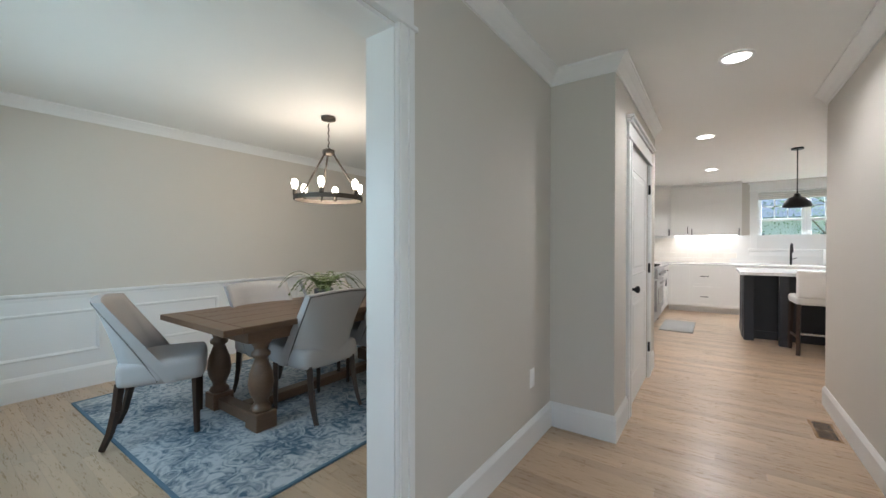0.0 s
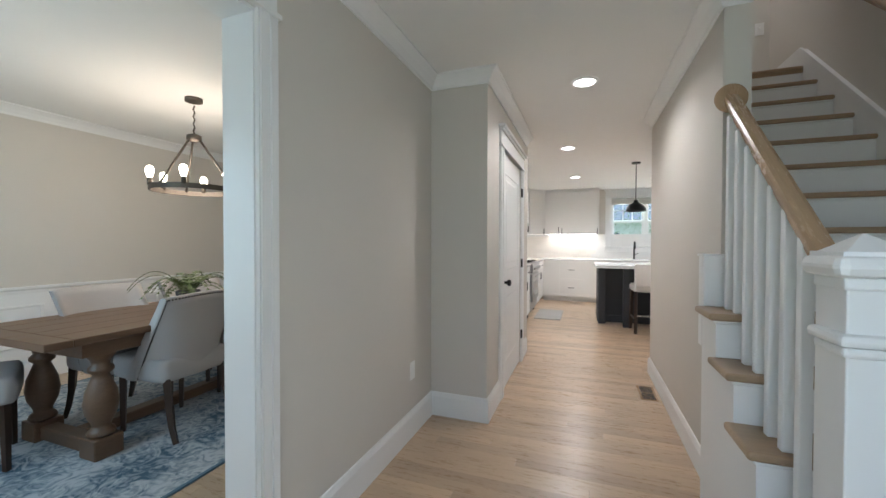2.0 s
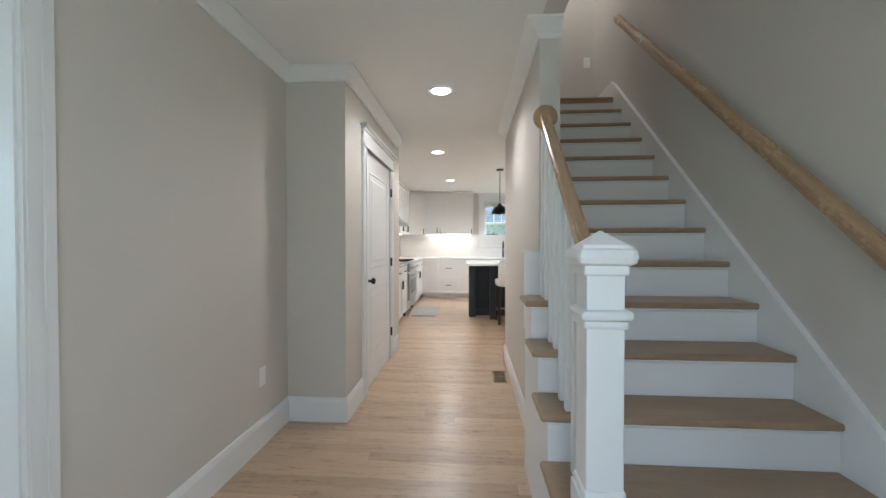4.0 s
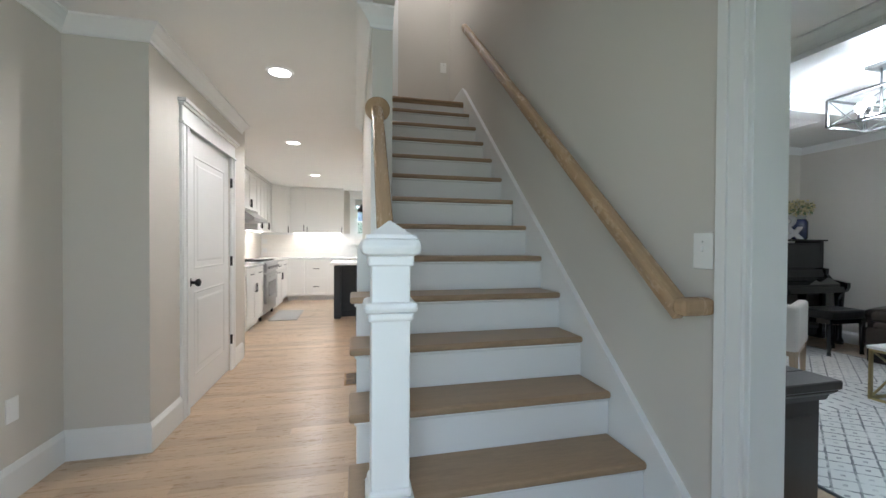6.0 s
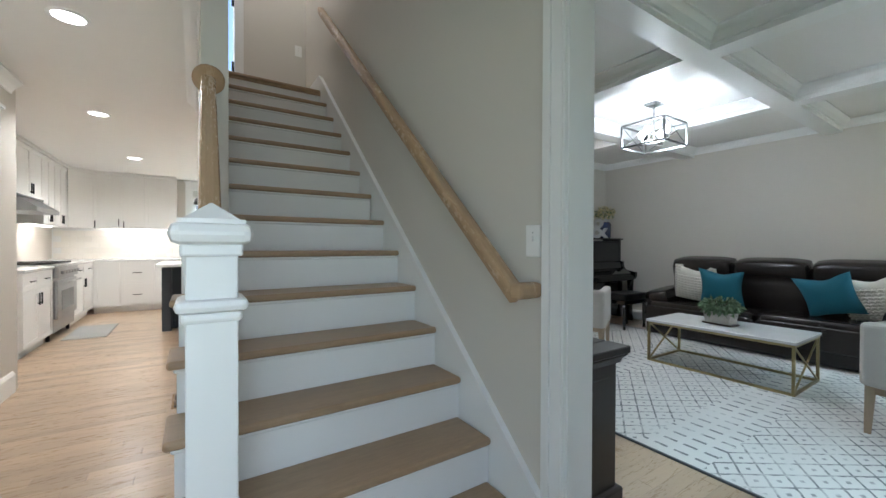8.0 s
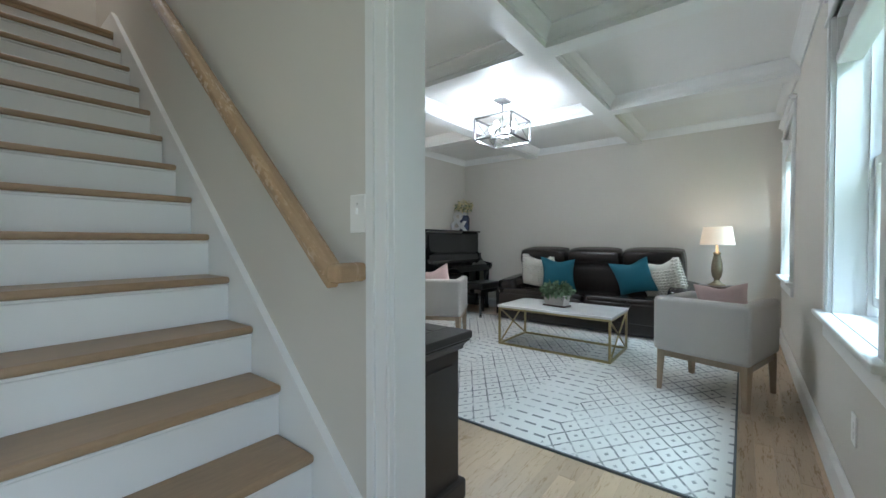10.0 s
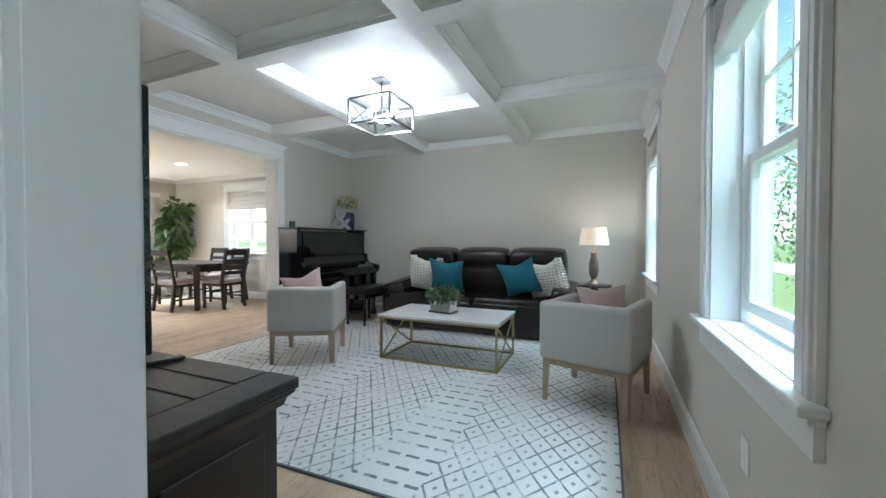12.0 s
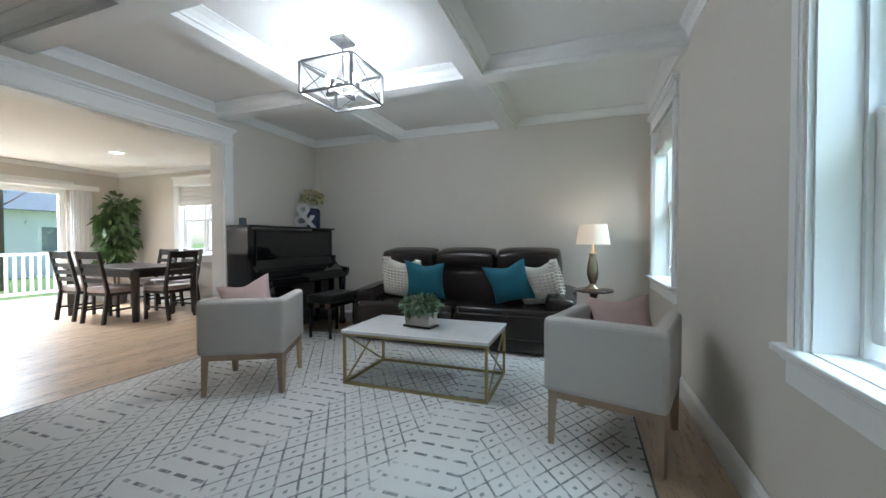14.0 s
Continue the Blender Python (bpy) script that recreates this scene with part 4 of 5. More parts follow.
# ---------- living room ----------
lrug = thing("area_rug", "cream rug with a grey diamond pattern", "rug")
part("rug_field", box(2.46, 5.55, 0.175, 3.95, 0.0, 0.011, 0.003, 1), M_RUG, lrug)
part("binding", sweep([(2.46, 0.175), (5.55, 0.175), (5.55, 3.95), (2.46, 3.95)], [(-0.006, 0), (0.006, 0), (0.006, 0.0125), (-0.006, 0.0125)], True), material("grey_binding", (0.12, 0.13, 0.14), 0.9), lrug)

sofa = thing("sofa", "dark brown leather reclining sofa with three seats", "sofa", pose(6.17, 1.755, 0, 0, 0, 90))
# faces +y in its own frame, width along x; its back is at y = 0
W = 2.38
part("base", box(-W / 2 + 0.03, W / 2 - 0.03, 0.06, 0.82, 0.03, 0.20, 0.015, 2), M_LEATHER, sofa)
part("back_panel", box(-W / 2 + 0.14, W / 2 - 0.14, 0.0, 0.12, 0.05, 0.94, 0.03, 2), M_LEATHER, sofa)
for sx in (-1, 1):
    # pillow-topped arm that slopes down to the front
    arm = cushion(0.30, 0.78, 0.19, 10, 3.0)
    arm.transform(Matrix.Translation((sx * (W / 2 - 0.12), 0.42, 0.525)) @ Matrix.Rotation(radians(-5), 4, "X") @ Matrix.Rotation(radians(sx * 9), 4, "Y"))
    part("arm_pad", arm, M_LEATHER, sofa)
    part("arm_body", box(sx * (W / 2 - 0.10) - 0.10, sx * (W / 2 - 0.10) + 0.10, 0.05, 0.78, 0.04, 0.50, 0.03, 3), M_LEATHER, sofa)
bw = (W - 0.24) / 3
for k in range(3):
    # tall plump back with a tuck under its headrest
    b = cushion(bw * 0.995, 0.30, 0.64, 14, 4.2)
    for v in b.verts:
        if v.co.y > 0:
            tuck = math.exp(-((v.co.z - 0.10) / 0.03) ** 2) * max(0.0, 1 - (abs(v.co.x) / (bw * 0.40)) ** 4)
            v.co.y += 0.025 * math.exp(-((v.co.z - 0.20) / 0.09) ** 2) + 0.02 * math.exp(-((v.co.z + 0.12) / 0.12) ** 2) - 0.05 * tuck
    b.transform(Matrix.Translation(((k - 1) * bw, 0.19, 0.725)) @ Matrix.Rotation(radians(-10), 4, "X"))
    part("back_cushion", b, M_LEATHER, sofa)
for a, b_ in ((-W / 2 + 0.01, -0.02), (-0.02, W / 2 - 0.01)):
    b = cushion((b_ - a) * 0.996, 0.66, 0.22, 12, 6)
    for v in b.verts:
        if v.co.z > 0:
            v.co.z -= 0.018 * math.exp(-((v.co.y - 0.16) / 0.06) ** 2)
    b.transform(Matrix.Translation(((a + b_) / 2, 0.52, 0.36)))
    part("seat_cushion", b, M_LEATHER, sofa)
    b = cushion((b_ - a) * 0.994, 0.10, 0.24, 10, 6)
    b.transform(Matrix.Translation(((a + b_) / 2, 0.81, 0.285)))
    part("footrest", b, M_LEATHER, sofa)


def pillow(name, label, mat, at, face, lean, roll, size=0.44, knit=False):
    """A square cushion; face is the way its front looks in plan."""
    t = thing(name, label, "pillow", pose(*at, 0, 0, face - 90) @ pose(0, 0, 0, 90 - lean, 0, 0) @ pose(0, 0, 0, 0, 0, roll))
    cover = cushion(size, size, 0.17, 14, pinch=0.13)
    for v in cover.verts:
        # the top edge sags between its two corners
        if v.co.y > 0:
            v.co.y -= 0.055 * math.exp(-(v.co.x / (0.22 * size)) ** 2) * (2 * v.co.y / size) ** 2
    part("cover", cover, mat, t)
    if knit:
        bm = bmesh.new()
        for i in range(11):
            for j in range(13):
                x, y = (i - 5) / 5.6, (j - 6) / 6.6
                if max(abs(x), abs(y)) > 0.93 or (y > 0.55 and abs(x) < 0.6):
                    continue
                th = (1 - abs(x) ** 2.6) ** 0.55 * (1 - abs(y) ** 2.6) ** 0.55 * 0.085
                for s in (1, -1):
                    bmesh.ops.create_icosphere(bm, subdivisions=1, radius=0.021, matrix=Matrix.Translation((x * size / 2, y * size / 2, s * th)) @ Matrix.Diagonal((1.25, 0.8, 0.6, 1)))
        for f in bm.faces:
            f.smooth = True
        part("bobble_texture", bm, mat, t, "rows of knitted bobbles")
    return t


pillow("throw_pillow", "cream bobble-knit throw pillow on the sofa", M_KNIT, (5.60, 2.43, 0.715), 182, 18, 6, 0.46, True)
pillow("throw_pillow", "plain teal throw pillow on the sofa", M_TEAL, (5.49, 2.10, 0.70), 185, 22, 4, 0.45)
pillow("throw_pillow", "plain teal throw pillow on the sofa", M_TEAL, (5.50, 1.18, 0.70), 178, 22, -14, 0.45)
pillow("throw_pillow", "cream bobble-knit throw pillow on the sofa", M_KNIT, (5.57, 0.885, 0.705), 172, 20, -10, 0.45, True)


def armchair(m):
    """A boxy upholstered chair that faces +x; low back level with its arms."""
    t = thing("armchair", "oatmeal fabric armchair on a pale wood frame", "armchair", m, "armchairs on the rug")
    part("backrest", box(-0.33, -0.23, -0.30, 0.30, 0.30, 0.70, 0.03, 3), M_CHAIRF, t)
    for s in (-1, 1):
        a, b = sorted((s * 0.30, s * 0.215))
        part("arm", box(-0.315, 0.31, a, b, 0.30, 0.695, 0.028, 3), M_CHAIRF, t)
    c = cushion(0.50, 0.43, 0.15, 8, 5)
    c.transform(Matrix.Translation((0.05, 0, 0.385)))
    part("seat_cushion", c, M_CHAIRF, t)
    part("seat_base", box(-0.27, 0.29, -0.25, 0.25, 0.285, 0.33, 0.004, 1), M_CHAIRF, t)
    for s in (-1, 1):
        part("side_rail", box(-0.26, 0.25, s * 0.27 - 0.014, s * 0.27 + 0.014, 0.255, 0.30, 0.003, 1), M_ASH, t)
        part("cross_rail", box(s * 0.275 - 0.014, s * 0.275 + 0.014, -0.255, 0.255, 0.255, 0.30, 0.003, 1), M_ASH, t)
        for u in (-1, 1):
            part("leg", tube((u * 0.272, s * 0.262, 0.30), (u * 0.285, s * 0.268, 0.0), 0.035, 4, None, 0.022), M_ASH, t)
    return t


ac = armchair(pose(3.975, 2.93, 0.012, 0, 0, 28))
copy_thing(ac, pose(3.99, 0.307, 0.012, 0, 0, -16))
pillow("blush_pillow", "blush pink throw pillow in the armchair", M_PINK, (3.86, 2.89, 0.66), 34, 24, 16, 0.38)
pillow("blush_pillow", "blush pink throw pillow in the armchair", M_PINK, (4.0, 0.27, 0.66), 2, 34, 6, 0.34)

ct = thing("coffee_table", "white marble coffee table on a brass frame", "table")
cx0, cx1, cy0, cy1 = 4.15, 4.79, 1.085, 2.24
part("top", box(cx0 - 0.01, cx1 + 0.01, cy0 - 0.01, cy1 + 0.01, 0.412, 0.437, 0.003, 1), M_MARBLE, ct, "white veined marble top")
for x in (cx0 + 0.01, cx1 - 0.01):
    for y in (cy0 + 0.01, cy1 - 0.01):
        part("leg", box(x - 0.01, x + 0.01, y - 0.01, y + 0.01, 0.012, 0.412), M_GOLD, ct)
for z in (0.022, 0.402):
    for x in (cx0 + 0.01, cx1 - 0.01):
        part("rail", box(x - 0.0095, x + 0.0095, cy0 + 0.02, cy1 - 0.02, z - 0.01, z + 0.01), M_GOLD, ct)
    for y in (cy0 + 0.01, cy1 - 0.01):
        part("rail", box(cx0 + 0.02, cx1 - 0.02, y - 0.0095, y + 0.0095, z - 0.01, z + 0.01), M_GOLD, ct)
for y in (cy0 + 0.01, cy1 - 0.01):
    part("brace", bar((cx0 + 0.02, y, 0.03), (cx1 - 0.02, y, 0.395), 0.012, 0.012), M_GOLD, ct)
    part("brace", bar((cx0 + 0.02, y, 0.395), (cx1 - 0.02, y, 0.03), 0.0115, 0.0115), M_GOLD, ct)

tp = thing("table_plant", "bushy green plant in a whitewashed wooden box", "plant", pose(4.46, 1.71, 0.437, 0, 0, 80))
bm = bmesh.new()
prism([(-0.105, 0.015), (0.105, 0.015), (0.125, 0.115), (-0.125, 0.115)], "y", -0.06, 0.06, bm)
part("planter", bm, M_BOXW, tp)
part("planter_foot", box(-0.13, 0.13, -0.07, 0.07, 0, 0.016, 0.004, 1), M_CHERRY, tp, "dark wooden foot")


def leaf_cloud(t, centre, radius, count, size, mat, rng, pname="foliage", drop=0.0):
    """Many small bent leaves about a centre, denser outside."""
    bm = bmesh.new()
    for _ in range(count):
        d = Vector((rng.gauss(0, 1), rng.gauss(0, 1), rng.gauss(0.15, 0.8))).normalized()
        p = Vector(centre) + Vector((d.x * radius[0], d.y * radius[1], d.z * radius[2])) * rng.uniform(0.35, 1.0)
        out = (d + Vector((rng.uniform(-.6, .6), rng.uniform(-.6, .6), rng.uniform(-.5, .5) - drop))).normalized()
        sd_ = out.cross(Vector((rng.uniform(-1, 1), rng.uniform(-1, 1), rng.uniform(-1, 1)))).normalized()
        s = size * rng.uniform(0.6, 1.3)
        w = s * 0.28
        mid = p + out * s * 0.5
        tip = p + out * s + Vector((0, 0, -s * 0.25))
        a, b, c, e = bm.verts.new(p), bm.verts.new(mid + sd_ * w), bm.verts.new(tip), bm.verts.new(mid - sd_ * w)
        bm.faces.new((a, b, c))
        bm.faces.new((a, c, e))
    tagged(part(pname, bm, mat, t), kind="stuff")


leaf_cloud(tp, (0, 0, 0.17), (0.16, 0.13, 0.08), 620, 0.05, M_LEAF2, random.Random(5))
sm = bmesh.new()
rg = random.Random(8)
for k in range(14):
    a = rg.uniform(0, 6.28)
    tube((0, 0, 0.08), (0.11 * math.cos(a), 0.09 * math.sin(a), rg.uniform(0.14, 0.24)), 0.003, 5, sm)
part("stem", sm, M_BARK, tp)

pend = thing("pendant_light", "brushed nickel open box pendant with lit bulbs", "pendant light", pose(3.99, 2.107, 0))
part("canopy", box(-0.075, 0.075, -0.06, 0.06, HL - 0.025, HL, 0.002, 1), M_CAGE, pend)
part("stem", tube((0, 0, 2.20), (0, 0, HL - 0.02), 0.007, 10), M_CAGE, pend)
P, PB, PT = 0.205, 2.148, 2.36
for sx in (-1, 1):
    for sy in (-1, 1):
        part("post", box(sx * P - 0.008, sx * P + 0.008, sy * P - 0.008, sy * P + 0.008, PB, PT), M_CAGE, pend)
for z in (PB, PT):
    for s in (-1, 1):
        part("bar", box(-P + 0.008, P - 0.008, s * P - 0.0075, s * P + 0.0075, z - 0.0075, z + 0.0075), M_CAGE, pend)
        part("bar", box(s * P - 0.0075, s * P + 0.0075, -P + 0.008, P - 0.008, z - 0.0075, z + 0.0075), M_CAGE, pend)
for s in (-1, 1):
    for a, b in (((-P, PB), (P, PT)), ((-P, PT), (P, PB))):
        part("wire", tube((a[0], s * P, a[1]), (b[0], s * P, b[1]), 0.003, 6), M_CAGE, pend)
        part("wire", tube((s * P, a[0], a[1]), (s * P, b[0], b[1]), 0.003, 6), M_CAGE, pend)
part("cross_arm", box(-0.14, 0.14, -0.013, 0.013, 2.185, 2.205), M_CAGE, pend)
part("cross_arm", box(-0.0125, 0.0125, -0.14, 0.14, 2.186, 2.206), M_CAGE, pend)
for x, y in ((0.12, 0), (-0.12, 0), (0, 0.12), (0, -0.12)):
    part("socket", tube((x, y, 2.205), (x, y, 2.25), 0.016, 12), M_CAGE, pend)
    part("bulb", lathe([(0.012, 0), (0.03, 0.03), (0.03, 0.05), (0.016, 0.075), (0.003, 0.08)], 14, None, (x, y, 2.25)), M_BULBW, pend, "lit bulb").visible_shadow = False
lamp("pendant_glow", "POINT", pose(3.99, 2.107, 2.18), 17.5, (0.92, 0.97, 1.0), 0.13)

st = thing("side_table", "small round dark wood side table", "table", pose(5.80, 0.375, 0))
part("top", lathe([(0.17, 0), (0.19, 0.008), (0.19, 0.018), (0.18, 0.026), (0.001, 0.026)], 32, None, (0, 0, 0.605)), M_CHERRY, st)
part("pedestal", lathe([(0.03, 0.04), (0.022, 0.2), (0.035, 0.35), (0.02, 0.5), (0.05, 0.6), (0.06, 0.605)], 18), M_CHERRY, st)
for k in range(3):
    a = radians(30 + 120 * k)
    part("foot", tube((0.02 * math.cos(a), 0.02 * math.sin(a), 0.14), (0.19 * math.cos(a), 0.19 * math.sin(a), 0.012), 0.018, 8, None, 0.012), M_CHERRY, st)
tl = thing("table_lamp", "brass table lamp with a lit white shade", "lamp", pose(5.80, 0.385, 0.631))
part("base", lathe([(0.085, 0), (0.085, 0.012), (0.055, 0.022), (0.05, 0.03), (0.03, 0.045), (0.028, 0.07), (0.045, 0.10), (0.055, 0.16), (0.052, 0.24), (0.036, 0.32), (0.03, 0.345), (0.04, 0.355), (0.04, 0.365), (0.014, 0.38), (0.012, 0.50)], 24), M_NICKEL, tl)
bm = bmesh.new()
r0, r1 = [], []
for k in range(32):
    a = 2 * math.pi * k / 32
    r0.append(bm.verts.new((0.165 * math.cos(a), 0.165 * math.sin(a), 0.455)))
    r1.append(bm.verts.new((0.135 * math.cos(a), 0.135 * math.sin(a), 0.655)))
for k in range(32):
    bm.faces.new((r0[k], r0[(k + 1) % 32], r1[(k + 1) % 32], r1[k])).smooth = True
part("shade", bm, M_SHADE, tl, "white drum shade, lit from inside")
lamp("table_lamp_light", "POINT", pose(5.80, 0.385, 1.31), 1.3, WARM, 0.06)

# piano in the corner, its back to the north wall
piano = thing("upright_piano", "glossy black upright piano in the corner", "piano", pose(5.46, 4.12, 0))
piano.scale = (1, 1, 1.035)
PW = 1.40
part("case", box(-PW / 2 + 0.03, PW / 2 - 0.03, -0.30, 0, 0.06, 1.22, 0.003, 1), M_PIANO, piano)
for s in (-1, 1):
    bm = prism([(0, 0.02), (-0.33, 0.02), (-0.33, 0.60), (-0.56, 0.63), (-0.585, 0.68), (-0.585, 0.74), (-0.40, 0.775), (-0.36, 0.83), (-0.36, 0.90), (-0.30, 0.91), (-0.30, 1.24), (0, 1.24)], "x", s * PW / 2 - 0.028, s * PW / 2 + 0.028)
    part("side_panel", bm, M_PIANO, piano)
    part("front_leg", lathe([(0.045, 0.0), (0.045, 0.05), (0.03, 0.08), (0.034, 0.3), (0.045, 0.52), (0.05, 0.62)], 14, None, (s * (PW / 2 - 0.05), -0.52, 0)), M_PIANO, piano)
    part("caster", tube((s * (PW / 2 - 0.05) - 0.015, -0.52, 0.02), (s * (PW / 2 - 0.05) + 0.015, -0.52, 0.02), 0.02, 12), M_GOLD, piano)
part("lid", box(-PW / 2 - 0.04, PW / 2 + 0.04, -0.34, 0.0, 1.24, 1.262, 0.004, 1), M_PIANO, piano)
part("upper_panel", box(-PW / 2 + 0.07, PW / 2 - 0.07, -0.318, -0.30, 0.90, 1.20, 0.004, 1), M_PIANO, piano)
part("key_bed", box(-PW / 2 + 0.028, PW / 2 - 0.028, -0.57, -0.30, 0.62, 0.70, 0.006, 1), M_PIANO, piano)
part("fallboard", prism([(-0.55, 0.70), (-0.55, 0.725), (-0.36, 0.80), (-0.34, 0.89), (-0.30, 0.89), (-0.30, 0.70)], "x", -PW / 2 + 0.028, PW / 2 - 0.028), M_PIANO, piano)
part("lower_panel", box(-PW / 2 + 0.06, PW / 2 - 0.06, -0.315, -0.30, 0.14, 0.58, 0.004, 1), M_PIANO, piano)
part("music_ledge", box(-0.5, 0.5, -0.345, -0.318, 0.915, 0.93, 0.003, 1), M_PIANO, piano)

bench = thing("piano_bench", "black tufted leather piano bench", "bench", pose(5.52, 3.32, 0))
b = cushion(0.58, 0.34, 0.10, 10, 6)
b.transform(Matrix.Translation((0, 0, 0.46)))
part("cushion", b, material("black_leather", (0.010, 0.010, 0.010), 0.35, grain=150, vary=0.2, bump=0.2), bench)
for k in range(4):
    for j in range(2):
        part("tuft_button", lathe([(0.012, 0), (0.008, 0.004), (0.001, 0.005)], 10, None, (-0.18 + 0.12 * k, -0.07 + 0.14 * j, 0.508)), M_PIANO, bench)
part("frame", box(-0.28, 0.28, -0.16, 0.16, 0.36, 0.42, 0.004, 1), M_PIANO, bench)
for sx in (-1, 1):
    for sy in (-1, 1):
        part("leg", lathe([(0.026, 0), (0.022, 0.04), (0.018, 0.06), (0.026, 0.10), (0.03, 0.30), (0.03, 0.37)], 4, None, (sx * 0.25, sy * 0.135, 0)), M_PIANO, bench)

amp = thing("ampersand_sign", "pale silver freestanding ampersand letter", "sign", pose(5.74, 3.92, 1.307, 0, 0, -40))
cu = bpy.data.curves.new("ampersand_text", "FONT")
cu.body, cu.size, cu.extrude, cu.align_x, cu.bevel_depth = "&", 0.45, 0.018, "CENTER", 0.004
tmp = new("ampersand_text", cu)
bpy.context.view_layer.update()
me = bpy.data.meshes.new_from_object(tmp.evaluated_get(bpy.context.evaluated_depsgraph_get()))
bpy.data.objects.remove(tmp)
me.transform(Matrix.Rotation(radians(90), 4, "X"))
me.transform(Matrix.Translation((0, 0, -min(v.co.z for v in me.vertices))))
me.materials.clear()
me.materials.append(M_SILVER)
lo = new("letter", me)
lo.parent = amp

vase = thing("flower_vase", "navy ceramic vase with dried yellow flowers", "vase", pose(6.0, 3.98, 1.307))
vase.scale = (1.15, 1.15, 1.15)
part("vessel", lathe([(0.06, 0), (0.075, 0.02), (0.078, 0.20), (0.06, 0.235), (0.05, 0.25), (0.056, 0.275), (0.05, 0.278), (0.04, 0.25), (0.001, 0.2)], 22), M_CERAMIC, vase)
part("rim_band", lathe([(0.062, 0.235), (0.054, 0.25), (0.06, 0.28), (0.052, 0.282)], 22), M_SILVER, vase)
leaf_cloud(vase, (-0.03, 0, 0.35), (0.16, 0.11, 0.09), 170, 0.04, M_LEAF2, random.Random(11))
leaf_cloud(vase, (-0.02, 0, 0.37), (0.18, 0.12, 0.09), 420, 0.034, M_FLOWER, random.Random(12), "flowers")
met = thing("desk_clock", "small dark framed clock on the piano", "clock", pose(4.84, 4.0, 1.307, 0, 0, -30))
part("frame", sweep([(-0.035, 0), (0.035, 0), (0.035, 0.08), (-0.035, 0.08)], [(0, -0.01), (0.007, -0.01), (0.007, 0.01), (0, 0.01)], True), M_BLACK, met).data.transform(Matrix.Rotation(radians(90), 4, "X"))
part("face", box(-0.03, 0.03, -0.003, 0.003, 0.006, 0.074), M_PANE, met)

# console and television
con = thing("tv_console", "espresso wood console with a planked grey top", "console", pose(0, -0.073, 0))
part("body", box(1.47, 1.85, 1.19, 2.93, 0.08, 0.68, 0.004, 1), M_ESPRESSO, con)
part("plinth", box(1.45, 1.875, 1.165, 2.955, 0.0, 0.09, 0.012, 2), M_ESPRESSO, con)
part("cornice", sweep([(1.46, 1.19), (1.46, 2.93), (1.85, 2.93), (1.85, 1.19)], [(0, 0.655), (0.012, 0.655), (0.018, 0.675), (0.034, 0.69), (0.034, 0.70), (0, 0.70)], True), M_ESPRESSO, con)
part("end_panel", box(1.53, 1.80, 1.182, 1.19, 0.16, 0.60, 0.004, 1), M_ESPRESSO, con)
part("breadboard_end", box(1.435, 1.89, 1.145, 1.265, 0.70, 0.733, 0.004, 1), M_SLATE, con)
part("breadboard_end", box(1.435, 1.89, 2.855, 2.975, 0.70, 0.733, 0.004, 1), M_SLATE, con)
for k in range(4):
    w = 0.455 / 4
    part("top_plank", box(1.435 + w * k + 0.0015, 1.435 + w * (k + 1) - 0.0015, 1.268, 2.852, 0.70, 0.732, 0.004, 1), M_SLATE, con)
tv = thing("television", "black flat television seen from its back", "television", pose(0, -0.073, 0))
part("screen", box(1.712, 1.722, 1.55, 2.80, 0.80, 1.57, 0.003, 1), M_PLASTIC, tv)
part("bezel", box(1.700, 1.726, 1.545, 1.553, 0.795, 1.575, 0.002, 1), M_PLASTIC, tv)
part("back_shell", prism([(1.712, 0.80), (1.690, 0.80), (1.655, 0.86), (1.650, 1.25), (1.690, 1.40), (1.700, 1.57), (1.712, 1.57)], "y", 1.57, 2.78), M_PLASTIC, tv)
part("rib", box(1.692, 1.7, 1.58, 2.77, 1.385, 1.395), M_SUB, tv)
for k, (z, h) in enumerate(((1.22, .012), (1.185, .02), (1.155, .02), (1.12, .012), (1.07, .04), (1.03, .02), (1.0, .012), (0.95, .02), (0.915, .03))):
    part("port_label", box(1.6485, 1.6515, 1.64, 1.655 + 0.008 * (k % 3), z, z + h), M_LABEL, tv, "small pale port marking")
for y in (1.66, 2.66):
    bm = bar((1.715, y, 0.745), (1.87, y - 0.03, 0.739), 0.03, 0.012, None, 0.003)
    bar((1.715, y, 0.745), (1.56, y - 0.03, 0.739), 0.03, 0.012, bm, 0.003)
    bx(bm, 1.70, 1.73, y - 0.012, y + 0.012, 0.745, 0.80)
    part("stand_foot", bm, M_PLASTIC, tv)
cord = thing("power_cord", "pale grey cable hanging behind the television", "cable", pose(0, -0.073, 0))
cm = bmesh.new()
pts = [(1.645, 1.63, 1.05), (1.60, 1.64, 1.05), (1.57, 1.66, 1.0), (1.54, 1.70, 0.90), (1.50, 1.78, 0.82), (1.46, 1.9, 0.76), (1.45, 2.05, 0.738)]
for a, b in zip(pts, pts[1:]):
    tube(a, b, 0.006, 8, cm)
part("cable", cm, M_LABEL, cord)
part("plug", box(1.62, 1.65, 1.615, 1.645, 1.035, 1.065, 0.004, 1), M_LABEL, cord)

